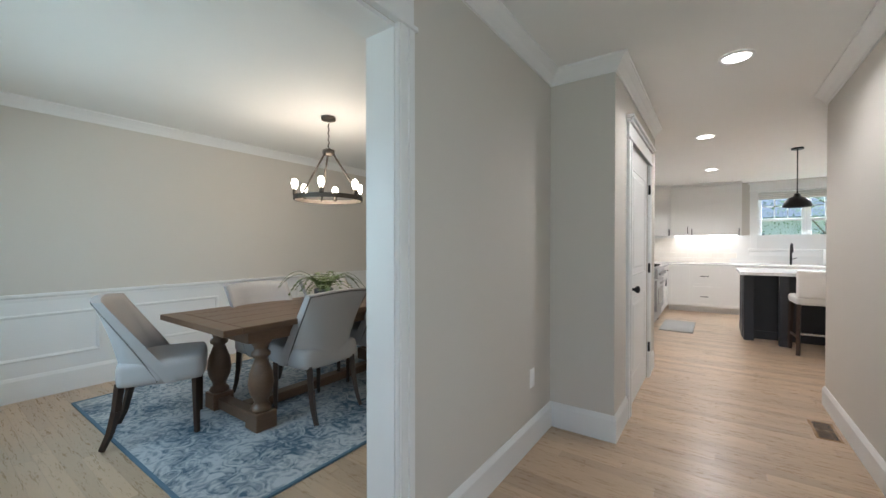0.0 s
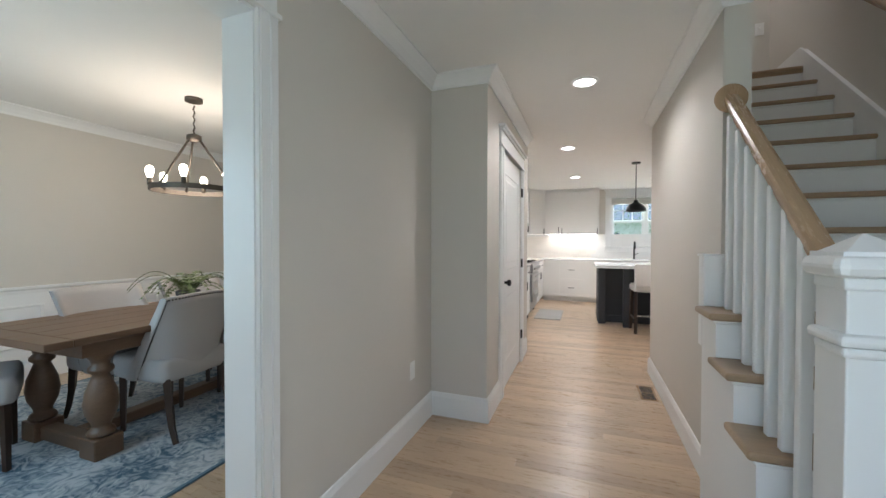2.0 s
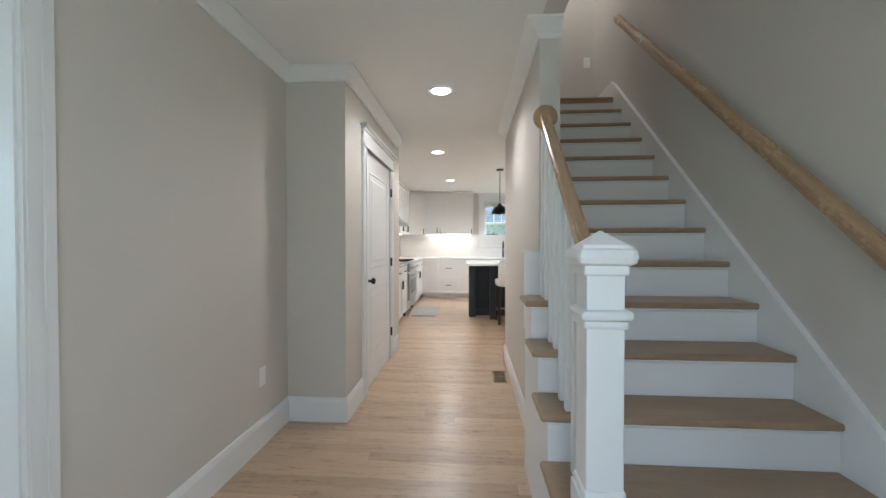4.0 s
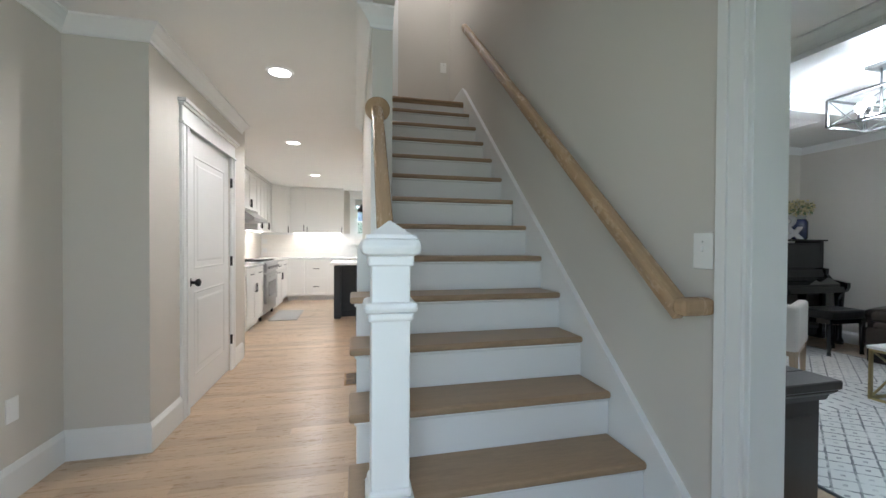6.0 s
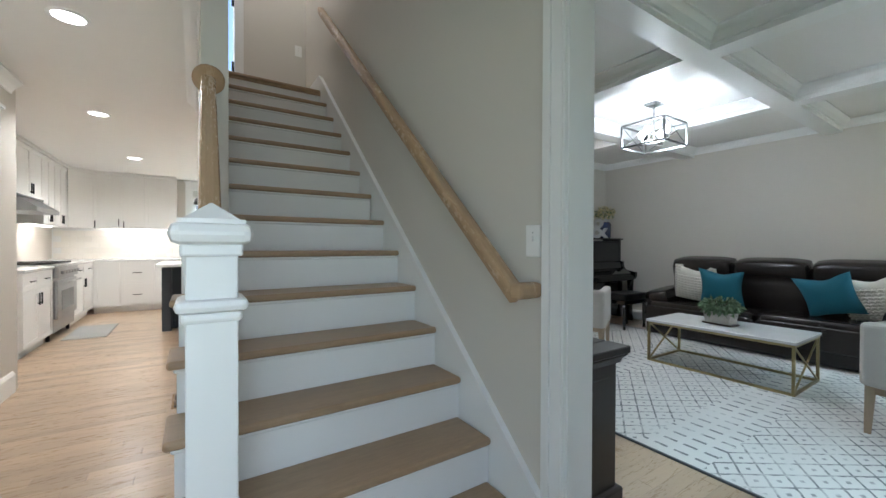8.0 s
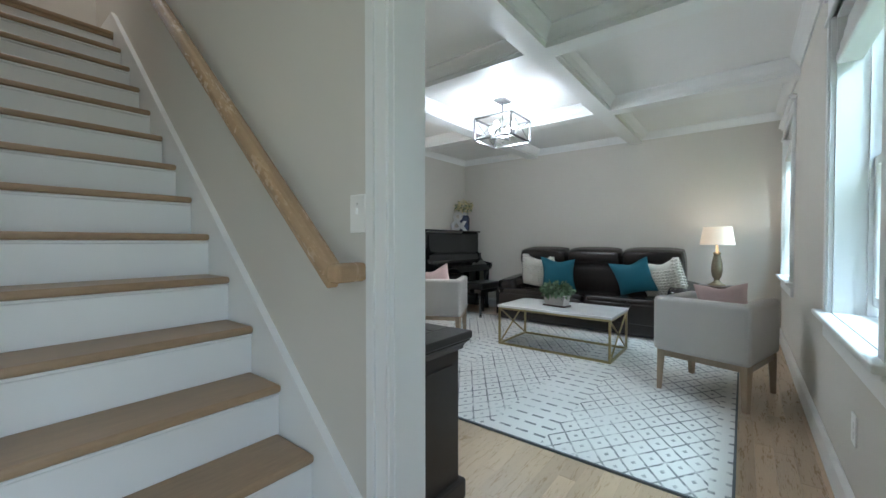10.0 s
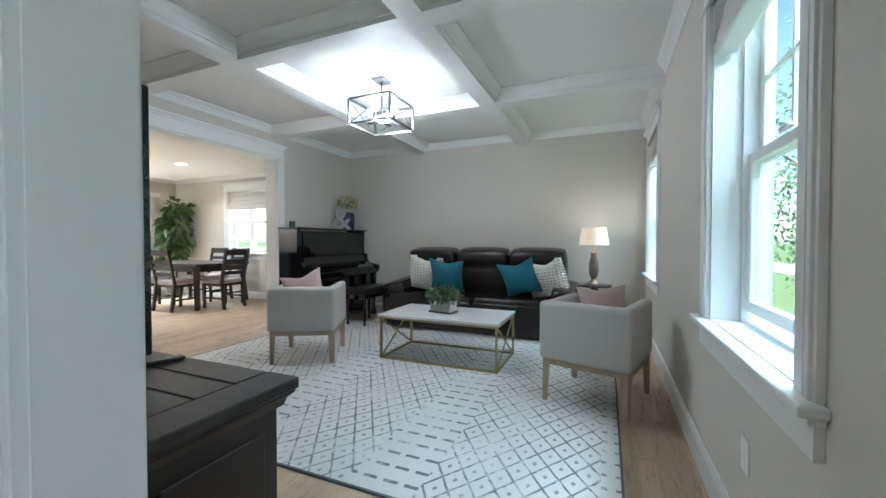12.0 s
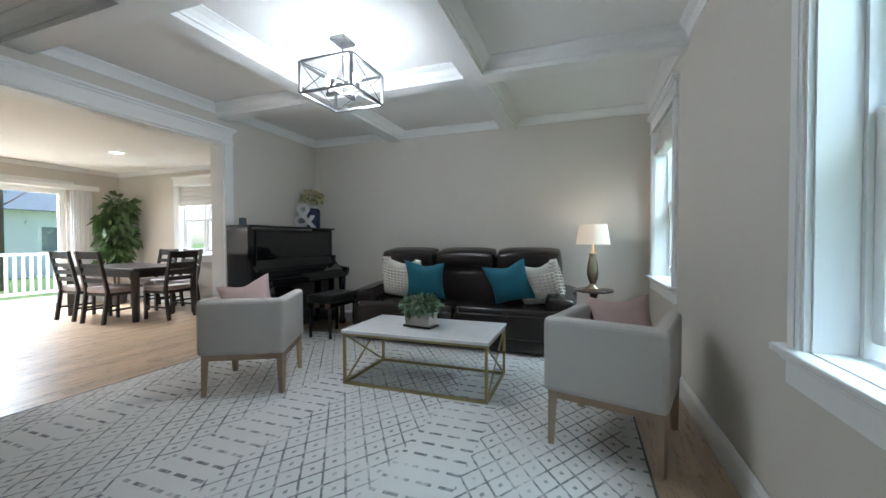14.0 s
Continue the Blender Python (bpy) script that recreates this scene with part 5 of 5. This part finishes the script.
# ---------- breakfast room ----------
bt = thing("breakfast_table", "dark wood rectangular breakfast table", "table", pose(5.62, 7.12, 0))
part("top", box(-0.50, 0.50, -0.82, 0.82, 0.72, 0.76, 0.005, 1), M_ESPRESSO, bt)
part("apron", box(-0.42, 0.42, -0.74, 0.74, 0.62, 0.72), M_ESPRESSO, bt)
for sx in (-1, 1):
    for sy in (-1, 1):
        part("leg", tube((sx * 0.43, sy * 0.74, 0.72), (sx * 0.43, sy * 0.74, 0), 0.062, 4, None, 0.05), M_ESPRESSO, bt)


def ladder_chair(m):
    """A ladder-back chair that faces +y."""
    t = thing("ladder_back_chair", "dark wood ladder-back chair with a pale padded seat", "chair", m, "chairs round the breakfast table")
    s = cushion(0.46, 0.44, 0.08, 6, 6)
    s.transform(Matrix.Translation((0, 0.02, 0.46)))
    part("seat", s, M_SEATPAD, t)
    part("seat_rail", box(-0.21, 0.21, -0.19, 0.22, 0.38, 0.43, 0.003, 1), M_ESPRESSO, t)
    for sx in (-1, 1):
        bm = bar((sx * 0.205, -0.19, 0.45), (sx * 0.205, -0.25, 0.0), 0.035, 0.045)
        bar((sx * 0.205, -0.19, 0.44), (sx * 0.205, -0.30, 1.0), 0.035, 0.042, bm)
        part("back_post", bm, M_ESPRESSO, t)
        part("front_leg", bar((sx * 0.20, 0.20, 0.42), (sx * 0.20, 0.20, 0.0), 0.038, 0.038), M_ESPRESSO, t)
        part("side_stretcher", bar((sx * 0.20, 0.19, 0.18), (sx * 0.205, -0.22, 0.18), 0.016, 0.028), M_ESPRESSO, t)
    for k, z in enumerate((0.60, 0.70, 0.80, 0.945)):
        h = 0.06 if k < 3 else 0.10
        y = -0.19 - 0.11 * (z - 0.44) / 0.56
        part("slat", box(-0.19, 0.19, y - 0.009, y + 0.009, z - h / 2, z + h / 2, 0.003, 1), M_ESPRESSO, t)
    return t


lb = ladder_chair(pose(5.16, 7.45, 0, 0, 0, -90))
for x, y, a in ((5.14, 6.80, -86), (5.60, 6.30, 4), (6.10, 6.85, 90), (6.10, 7.45, 90)):
    copy_thing(lb, pose(x, y, 0, 0, 0, a))

fic = thing("potted_tree", "tall leafy green indoor plant in the corner", "plant", pose(6.16, 8.5, 0))
part("pot", lathe([(0.13, 0), (0.17, 0.28), (0.18, 0.30), (0.16, 0.3), (0.15, 0.27), (0.001, 0.26)], 22), M_POT, fic)
tm = bmesh.new()
for k in range(4):
    tube((0.03 * math.cos(k * 1.6), 0.03 * math.sin(k * 1.6), 0.25), (0.12 * math.cos(k * 1.6), 0.12 * math.sin(k * 1.6), 1.75), 0.014, 6, tm, 0.006)
part("trunk", tm, M_BARK, fic)
for k, (z, r, c) in enumerate(((1.74, 0.20, 150), (1.46, 0.24, 200), (1.16, 0.23, 180), (0.88, 0.19, 120))):
    leaf_cloud(fic, (0.05 * (-1) ** k, -0.03, z), (r, r * 0.9, 0.22), c, 0.17, M_LEAF, random.Random(20 + k), "foliage", 0.55)

# ---------- kitchen ----------
def shaker(parent, axis, s, face, a, b, z0, z1, pull, name="cabinet_door"):
    """A framed cabinet front on a face; pull: 'v' or 'h' with its place."""
    def b3(u0, u1, d0, d1, w0, w1, bm=None, bev=0.0):
        f0, f1 = sorted((face + s * d0, face + s * d1))
        bm = bm or bmesh.new()
        return bx(bm, u0, u1, f0, f1, w0, w1, bev, 1) if axis == "x" else bx(bm, f0, f1, u0, u1, w0, w1, bev, 1)

    g, w = 0.002, 0.055
    bm = b3(a + g, b - g, 0, 0.012, z0 + g, z1 - g)
    b3(a + g, a + w, 0.012, 0.02, z0 + g, z1 - g, bm)
    b3(b - w, b - g, 0.012, 0.02, z0 + g, z1 - g, bm)
    b3(a + w, b - w, 0.012, 0.02, z0 + g, z0 + w, bm)
    b3(a + w, b - w, 0.012, 0.02, z1 - w, z1 - g, bm)
    d = part(name, bm, M_CAB, parent)
    if pull:
        kind, u, v = pull
        if kind == "v":
            part("handle", b3(u - 0.006, u + 0.006, 0.03, 0.042, v, v + 0.13), M_BLACK, d, "black bar handle")
            part("handle_post", b3(u - 0.005, u + 0.005, 0.02, 0.03, v + 0.01, v + 0.025), M_BLACK, d)
        else:
            part("handle", b3(u - 0.065, u + 0.065, 0.03, 0.042, v - 0.006, v + 0.006), M_BLACK, d, "black bar handle")
            part("handle_post", b3(u - 0.05, u - 0.035, 0.02, 0.03, v - 0.005, v + 0.005), M_BLACK, d)
    return d


KN, KW = 9.3, -1.83
UL = "white shaker wall cabinet with black handles"
for a, b in ((-1.18, -0.52), (-0.52, -0.04)):
    t = thing("wall_cabinet", UL, "cabinet", None, "kitchen wall cabinets")
    part("body", box(a, b, KN - 0.32, KN, 1.46, H - 0.05), M_CAB, t)
    if b - a > 0.5:
        m_ = (a + b) / 2
        shaker(t, "x", -1, KN - 0.32, a, m_, 1.46, H - 0.06, ("v", m_ - 0.035, 1.50))
        shaker(t, "x", -1, KN - 0.32, m_, b, 1.46, H - 0.06, ("v", m_ + 0.035, 1.46))
    else:
        shaker(t, "x", -1, KN - 0.32, a, b, 1.46, H - 0.06, ("v", b - 0.04, 1.46))
    part("cornice", box(a, b, KN - 0.36, KN, H - 0.05, H - 0.002, 0.008, 2), M_CAB, t)
t = thing("wall_cabinet", "white corner shaker wall cabinet", "cabinet", None, "kitchen wall cabinets")
part("body", prism([(KW, KN), (KW, 8.66), (KW + 0.32, 8.66), (-1.18, 8.98), (-1.18, KN)], "z", 1.46, H - 0.05), M_CAB, t)
d = shaker(t, "x", -1, 0, -0.215, 0.215, 1.46, H - 0.06, ("v", 0.17, 1.46))
d.matrix_basis = pose(-1.345, 8.82, 0, 0, 0, 45)
part("cornice", prism([(KW, KN), (KW, 8.66), (KW + 0.35, 8.64), (-1.16, 8.95), (-1.18, KN)], "z", H - 0.05, H - 0.003), M_CAB, t)
for a, b, lo in ((7.48, 8.06, 1.46), (8.06, 8.66, 1.46), (6.52, 7.48, 1.78), (5.6, 6.52, 1.46)):
    t = thing("wall_cabinet", UL, "cabinet", None, "kitchen wall cabinets")
    part("body", box(KW, KW + 0.32, a, b, lo, H - 0.05), M_CAB, t)
    m_ = (a + b) / 2
    shaker(t, "y", 1, KW + 0.32, a, m_, lo, H - 0.06, ("v", m_ - 0.035, lo + 0.04))
    shaker(t, "y", 1, KW + 0.32, m_, b, lo, H - 0.06, ("v", m_ + 0.035, lo + 0.04))
    part("cornice", box(KW, KW + 0.36, a, b, H - 0.05, H - 0.003, 0.008, 2), M_CAB, t)
hood = thing("range_hood", "stainless steel under-cabinet range hood", "hood")
part("canopy", prism([(KW, 1.58), (KW + 0.5, 1.58), (KW + 0.5, 1.63), (KW + 0.30, 1.775), (KW, 1.775)], "y", 6.54, 7.46), M_STEEL, hood)
for a, b, fronts in ((-1.19, -0.84, "door"), (-0.84, -0.36, "drawer"), (-0.36, 0.0, "door"), (0.0, 0.9, "door"), (0.9, 1.6, "door")):
    t = thing("base_cabinet", "white shaker base cabinet under the counter", "cabinet", None, "kitchen base cabinets")
    part("body", box(a, b, 8.72, KN, 0.10, 0.885), M_CAB, t)
    part("toe_kick", box(a, b, 8.78, KN, 0.0, 0.10), M_CAB, t)
    if fronts == "drawer":
        for z0, z1 in ((0.11, 0.49), (0.49, 0.88)):
            shaker(t, "x", -1, 8.72, a, b, z0, z1, ("h", (a + b) / 2, (z0 + z1) / 2), "drawer")
    else:
        shaker(t, "x", -1, 8.72, a, b, 0.11, 0.88, None)
for a, b in ((5.55, 6.50), (7.50, 8.70)):
    t = thing("base_cabinet", "white shaker base cabinet beside the range", "cabinet", None, "kitchen base cabinets")
    part("body", box(KW, -1.21, a, b, 0.10, 0.885), M_CAB, t)
    part("toe_kick", box(KW, -1.27, a, b, 0.0, 0.10), M_CAB, t)
    m_ = (a + b) / 2
    shaker(t, "y", 1, -1.21, a, m_, 0.11, 0.70, ("v", m_ - 0.04, 0.52))
    shaker(t, "y", 1, -1.21, m_, b, 0.11, 0.70, ("v", m_ + 0.04, 0.52))
    for u0, u1 in ((a, m_), (m_, b)):
        shaker(t, "y", 1, -1.21, u0, u1, 0.70, 0.88, ("h", (u0 + u1) / 2, 0.79), "drawer")
for q_ in ((KW, -1.17, 5.55, 6.50), (KW, -1.17, 7.50, 8.69), (KW, 1.62, 8.69, KN)):
    t = thing("countertop", "white quartz kitchen countertop", "countertop")
    part("slab", box(*q_, 0.885, 0.92, 0.004, 1), M_QUARTZ, t)
rg_ = thing("kitchen_range", "stainless steel gas range with an oven door", "stove")
part("body", box(KW, -1.19, 6.52, 7.48, 0.10, 0.90), M_STEEL, rg_)
part("oven_door", box(-1.19, -1.155, 6.55, 7.45, 0.26, 0.73, 0.006, 1), M_STEEL, rg_)
part("oven_window", box(-1.156, -1.152, 6.72, 7.28, 0.36, 0.60), M_PIANO, rg_, "dark oven glass")
part("oven_handle", tube((-1.11, 6.58, 0.70), (-1.11, 7.42, 0.70), 0.014, 12), M_BRUSHED, rg_)
part("control_panel", box(-1.19, -1.145, 6.53, 7.47, 0.76, 0.90, 0.01, 2), M_STEEL, rg_)
for k in range(6):
    part("knob", tube((-1.145, 6.65 + 0.14 * k, 0.83), (-1.11, 6.65 + 0.14 * k, 0.83), 0.022, 14), M_STEEL, rg_)
part("cooktop", box(KW, -1.16, 6.52, 7.48, 0.90, 0.92, 0.004, 1), M_STEEL, rg_)
for k in range(3):
    bm = bmesh.new()
    y0 = 6.56 + 0.295 * k
    for j in range(4):
        bx(bm, KW + 0.08, -1.2, y0 + 0.08 * j, y0 + 0.08 * j + 0.012, 0.935, 0.95)
    bx(bm, KW + 0.2, KW + 0.212, y0, y0 + 0.25, 0.935, 0.95)
    bx(bm, -1.4, -1.388, y0, y0 + 0.25, 0.935, 0.95)
    for j in (0, 3):
        bx(bm, KW + 0.1, KW + 0.115, y0 + 0.08 * j, y0 + 0.08 * j + 0.012, 0.92, 0.936)
    part("grate", bm, M_BLACK, rg_, "black cast iron grate")
for y in (6.56, 7.44):
    part("foot", tube((-1.25, y, 0.0), (-1.25, y, 0.1), 0.02, 10), M_BLACK, rg_)
kb = thing("knife_block", "wooden knife block on the counter", "knife block", pose(-1.55, 6.35, 0.92))
part("block", prism([(-0.05, 0), (0.07, 0), (0.0, 0.2), (-0.10, 0.16)], "y", -0.05, 0.05), M_RAIL, kb)
for k in range(4):
    part("knife_handle", bar((-0.07 + 0.02 * k, -0.03 + 0.02 * k, 0.17 + 0.005 * k), (-0.10 + 0.02 * k, -0.03 + 0.02 * k, 0.26 + 0.005 * k), 0.014, 0.02), M_LEG, kb)
# under-cabinet strips
for x0, x1, y0, y1 in ((-1.1, -0.1, 9.14, 9.18), (-1.70, -1.66, 7.6, 8.6), (-1.70, -1.66, 5.7, 6.45)):
    t = thing("cabinet_light", "thin lit strip under the wall cabinets", "light strip")
    part("strip", box(x0, x1, y0, y1, 1.448, 1.46), M_DOWN, t)
    lamp("cabinet_glow", "AREA", look(((x0 + x1) / 2, (y0 + y1) / 2, 1.44), ((x0 + x1) / 2, (y0 + y1) / 2 + 0.001, 0)), 0.9, WARM, x1 - x0, y1 - y0)

isl = thing("kitchen_island", "charcoal kitchen island with a white quartz top", "island", pose(0.06, 0.08, 0))
part("body", box(-0.17, 1.9, 6.62, 7.25, 0.0, 0.885, 0.003, 1), M_NAVY, isl)
part("end_panel", box(-0.19, -0.17, 6.50, 7.25, 0.0, 0.885, 0.003, 1), M_NAVY, isl)
part("end_frame", sweep([(6.52, 0.12), (7.23, 0.12), (7.23, 0.85), (6.52, 0.85)], [(0, -0.198), (0.06, -0.198), (0.06, -0.19), (0, -0.19)], True), M_NAVY, isl).data.transform(Matrix(((0, 0, 1, 0), (1, 0, 0, 0), (0, 1, 0, 0), (0, 0, 0, 1))))
part("post", box(-0.19, -0.08, 6.42, 6.52, 0.0, 0.885, 0.006, 1), M_NAVY, isl)
part("post", box(0.15, 0.24, 6.22, 6.31, 0.0, 0.885, 0.006, 1), M_NAVY, isl)
part("base_trim", box(-0.20, 1.92, 6.60, 7.27, 0.0, 0.11, 0.004, 1), M_NAVY, isl)
part("worktop", box(-0.24, 1.96, 6.15, 7.32, 0.885, 0.925, 0.004, 1), M_QUARTZ, isl, "white quartz top")


def bar_stool(m):
    t = thing("bar_stool", "white upholstered bar stool with dark legs", "stool", m, "stools at the island")
    part("backrest", box(-0.22, 0.22, -0.235, -0.165, 0.66, 0.98, 0.025, 3), M_PLATE, t)
    part("seat", box(-0.22, 0.22, -0.20, 0.20, 0.58, 0.68, 0.03, 3), M_PLATE, t)
    for sx in (-1, 1):
        for sy in (-1, 1):
            part("leg", bar((sx * 0.19, sy * 0.17, 0.60), (sx * 0.20, sy * 0.19, 0.0), 0.034, 0.034), M_LEG, t)
        part("footrest", bar((sx * 0.197, -0.18, 0.2), (sx * 0.197, 0.18, 0.2), 0.014, 0.025), M_LEG, t)
    part("footrest", bar((-0.19, -0.185, 0.25), (0.19, -0.185, 0.25), 0.014, 0.022), M_BRUSHED, t)
    return t


bs = bar_stool(pose(0.52, 6.12, 0, 0, 0, 4))
copy_thing(bs, pose(1.2, 6.08, 0))
kp = thing("kitchen_pendant", "black metal dome pendant over the island", "pendant light", pose(0.37, 6.33, 0))
part("canopy", lathe([(0.06, H - 0.02), (0.06, H), (0.001, H)], 20), M_BLACK, kp)
part("cord", tube((0, 0, 1.9), (0, 0, H - 0.01), 0.006, 8), M_BLACK, kp)
part("dome", lathe([(0.012, 1.865), (0.08, 1.835), (0.115, 1.79), (0.128, 1.74), (0.135, 1.735), (0.138, 1.75), (0.125, 1.80), (0.09, 1.845), (0.035, 1.868), (0.03, 1.90), (0.012, 1.905)], 28), M_BLACK, kp)
part("bulb", lathe([(0.012, 1.83), (0.03, 1.80), (0.03, 1.78), (0.01, 1.76)], 14), M_BULB, kp, "lit bulb")
fa = thing("kitchen_faucet", "tall matte black kitchen faucet", "faucet", pose(0.66, 9.12, 0.92))
fm = tube((0, 0, 0), (0, 0, 0.30), 0.016, 12)
last = None
for k in range(9):
    a = math.pi * k / 8
    p = (0, -0.075 + 0.075 * math.cos(a), 0.30 + 0.075 * math.sin(a))
    if last:
        tube(last, p, 0.013, 10, fm)
    last = p
tube(last, (0, -0.15, 0.22), 0.015, 10, fm)
part("spout", fm, M_BLACK, fa)
part("lever", tube((0.016, 0, 0.10), (0.08, -0.02, 0.13), 0.007, 8), M_BLACK, fa)
pt = thing("paper_towel", "white paper towel roll on a stand", "paper towel", pose(1.12, 9.05, 0.92))
part("roll", lathe([(0.055, 0.015), (0.055, 0.28), (0.015, 0.28)], 20), M_PLATE, pt)
part("stand", lathe([(0.075, 0), (0.075, 0.012), (0.006, 0.015), (0.006, 0.31)], 20), M_BRUSHED, pt)
km_ = thing("kitchen_mat", "pale grey kitchen floor mat before the range", "mat")
part("pad", box(-1.13, -0.70, 6.52, 7.45, 0.0, 0.014, 0.006, 2), M_MAT, km_)

# ---------- outside ----------
structure("ground", box(-400, 400, -400, 400, -0.7, -0.6), M_LAWN, "summer lawn around the house", "ground")
structure("road", box(-60, 60, -12.5, -8.5, -0.6, -0.585), M_DRIVE, "pale concrete drive before the house", "road")


def tree(x, y, h, r, seed, n=1500):
    t = thing("garden_tree", "leafy green summer tree", "tree", pose(x, y, -0.6), "garden trees")
    rng = random.Random(seed)
    bm = tube((0, 0, 0), (0.1, 0.05, h * 0.6), 0.16, 10, None, 0.09)
    ends = []
    for k in range(9):
        a = rng.uniform(0, 6.28)
        z = h * rng.uniform(0.25, 0.6)
        e = Vector((r * 0.7 * math.cos(a), r * 0.7 * math.sin(a), z + h * rng.uniform(0.05, 0.3)))
        tube((0.06, 0.03, z), e, 0.028, 6, bm, 0.010)
        ends.append(e)
    part("trunk", bm, M_BARK, t)
    bm = bmesh.new()
    verts, faces = [], []
    for _ in range(n):
        c = rng.choice(ends) if rng.random() < 0.75 else Vector((0, 0, h * 0.75))
        p = c + Vector((rng.gauss(0, r * 0.32), rng.gauss(0, r * 0.32), rng.gauss(0, h * 0.13)))
        s = rng.uniform(0.03, 0.07)
        u = Vector((rng.uniform(-1, 1), rng.uniform(-1, 1), rng.uniform(-1, 1))).normalized()
        v = u.orthogonal().normalized()
        i = len(verts)
        verts += [p - u * s, p + v * s * 0.45, p + u * s, p - v * s * 0.45]
        faces.append((i, i + 1, i + 2, i + 3))
    bm.free()
    me = bpy.data.meshes.new("crown")
    me.from_pydata(verts, [], faces)
    me.materials.append(M_TREE)
    ob = new("crown", me)
    ob.parent = t
    return t


for k, (x, y, h, r) in enumerate(((4.4, -5.5, 5.5, 1.9), (7.0, -6.5, 6.5, 2.2), (8.6, -3.2, 4.6, 1.7), (2.4, -9, 8, 2.6), (9, -12, 9, 3.2), (6.2, -15, 9, 3.2), (12.5, -7.5, 8, 2.8),
                                  (13, 9, 7, 2.6), (14, 13, 8, 3), (12, 15.5, 8, 3), (17, 11, 9, 3.4), (4.6, 14.5, 5.5, 1.8),
                                  (-1.5, 18, 5.5, 2.4), (3, 20, 6, 2.6), (-2, 20, 9, 3.4), (9, 20, 9, 3.2))):
    tree(x, y, h, r, 40 + k, 6500 if k < 3 else 2600)
deck = thing("wooden_deck", "weathered grey deck beyond the patio door", "deck")
for k in range(16):
    part("deck_board", box(2.8, 7.4, 9.3 + 0.145 * k, 9.44 + 0.145 * k, -0.1, -0.06), M_DECK, deck)
for x in (2.9, 7.3):
    for y in (9.4, 11.5):
        part("deck_post", box(x - 0.05, x + 0.05, y - 0.05, y + 0.05, -0.6, -0.1), M_DECK, deck)
dr = thing("deck_railing", "white deck railing with square balusters", "railing")
for z in (0.02, 0.85):
    part("rail", box(2.85, 7.35, 11.52, 11.58, z, z + 0.05), M_WHITE, dr)
for k in range(34):
    part("baluster", box(2.9 + 0.13 * k, 2.94 + 0.13 * k, 11.53, 11.57, 0.07, 0.85), M_WHITE, dr)
for x in (2.85, 5.1, 7.3):
    part("post", box(x - 0.05, x + 0.05, 11.5, 11.6, -0.1, 0.95), M_WHITE, dr)
hs = thing("neighbour_house", "pale sided neighbouring house with a grey roof", "house", pose(7.5, 26, -0.6))
part("wall", box(-8, 8, 0, 8, 0, 3.4), M_SIDING, hs)
part("roof", prism([(-0.6, 3.3), (8.6, 3.3), (4, 6.4)], "x", -8.5, 8.5), M_ROOF, hs)
for k in range(5):
    w = part("window", box(-6.8 + 3 * k, -5.7 + 3 * k, -0.04, 0.0, 1.2, 2.6), M_WHITE, hs)
    part("pane", box(-6.7 + 3 * k, -5.8 + 3 * k, -0.06, -0.04, 1.3, 2.5), M_PANE, w)

# ---------- oak boards and wall tiles ----------
fl = bpy.data.objects["floor"]
unit = bpy.data.meshes.new("floor_board")
bm = box(-0.5, 0.5, -0.0410, 0.0410, -0.02, 0.0)
bm.to_mesh(unit)
bm.free()
unit.materials.append(M_FLOOR1)
rng = random.Random(77)
verts, faces = [], []
PITCH = 0.0825
for r in range(int(9.95 / PITCH)):
    y = -0.40 + PITCH * (r + 0.5)
    x = -5.05 - rng.uniform(0, 1.2)
    while x < 6.7:
        ln = rng.uniform(0.5, 1.7)
        near = -1.5 < x + ln / 2 < 1.3 and y < 5.0
        if near:
            o = new("floor_board", unit)
            o.location, o.scale = (x + ln / 2, y, 0), (ln - 0.0015, 1, 1)
            o.parent = fl
        else:
            i = len(verts)
            a, b, c, d = x + 0.0008, x + ln - 0.0008, y - 0.0410, y + 0.0410
            verts += [(a, c, -0.02), (b, c, -0.02), (b, d, -0.02), (a, d, -0.02), (a, c, 0), (b, c, 0), (b, d, 0), (a, d, 0)]
            faces += [tuple(i + k for k in f) for f in ((4, 5, 6, 7), (0, 1, 5, 4), (1, 2, 6, 5), (2, 3, 7, 6), (3, 0, 4, 7))]
        x += ln
me = bpy.data.meshes.new("floor_boards")
me.from_pydata(verts, [], faces)
me.materials.append(M_FLOOR2)
fb = new("floor_boards", me)
fb.parent = fl
tagged(fb, kind="stuff")
tiles = structure("backsplash", box(-1.82, 1.6, KN - 0.004, KN, 0.92, 1.46), M_QUARTZ, "white subway tile backsplash", "backsplash")
tile = bpy.data.meshes.new("wall_tile")
bm = box(-0.099, 0.099, -0.004, 0.004, -0.049, 0.049, 0.002, 1)
bm.to_mesh(tile)
bm.free()
tile.materials.append(M_TILE)
for r in range(5):
    for k in range(9):
        x = -1.7 + 0.2 * k + 0.1 * (r % 2)
        if x > -0.1:
            continue
        o = new("wall_tile", tile)
        o.location = (x, KN - 0.006, 0.97 + 0.1 * r)
        o.parent = tiles
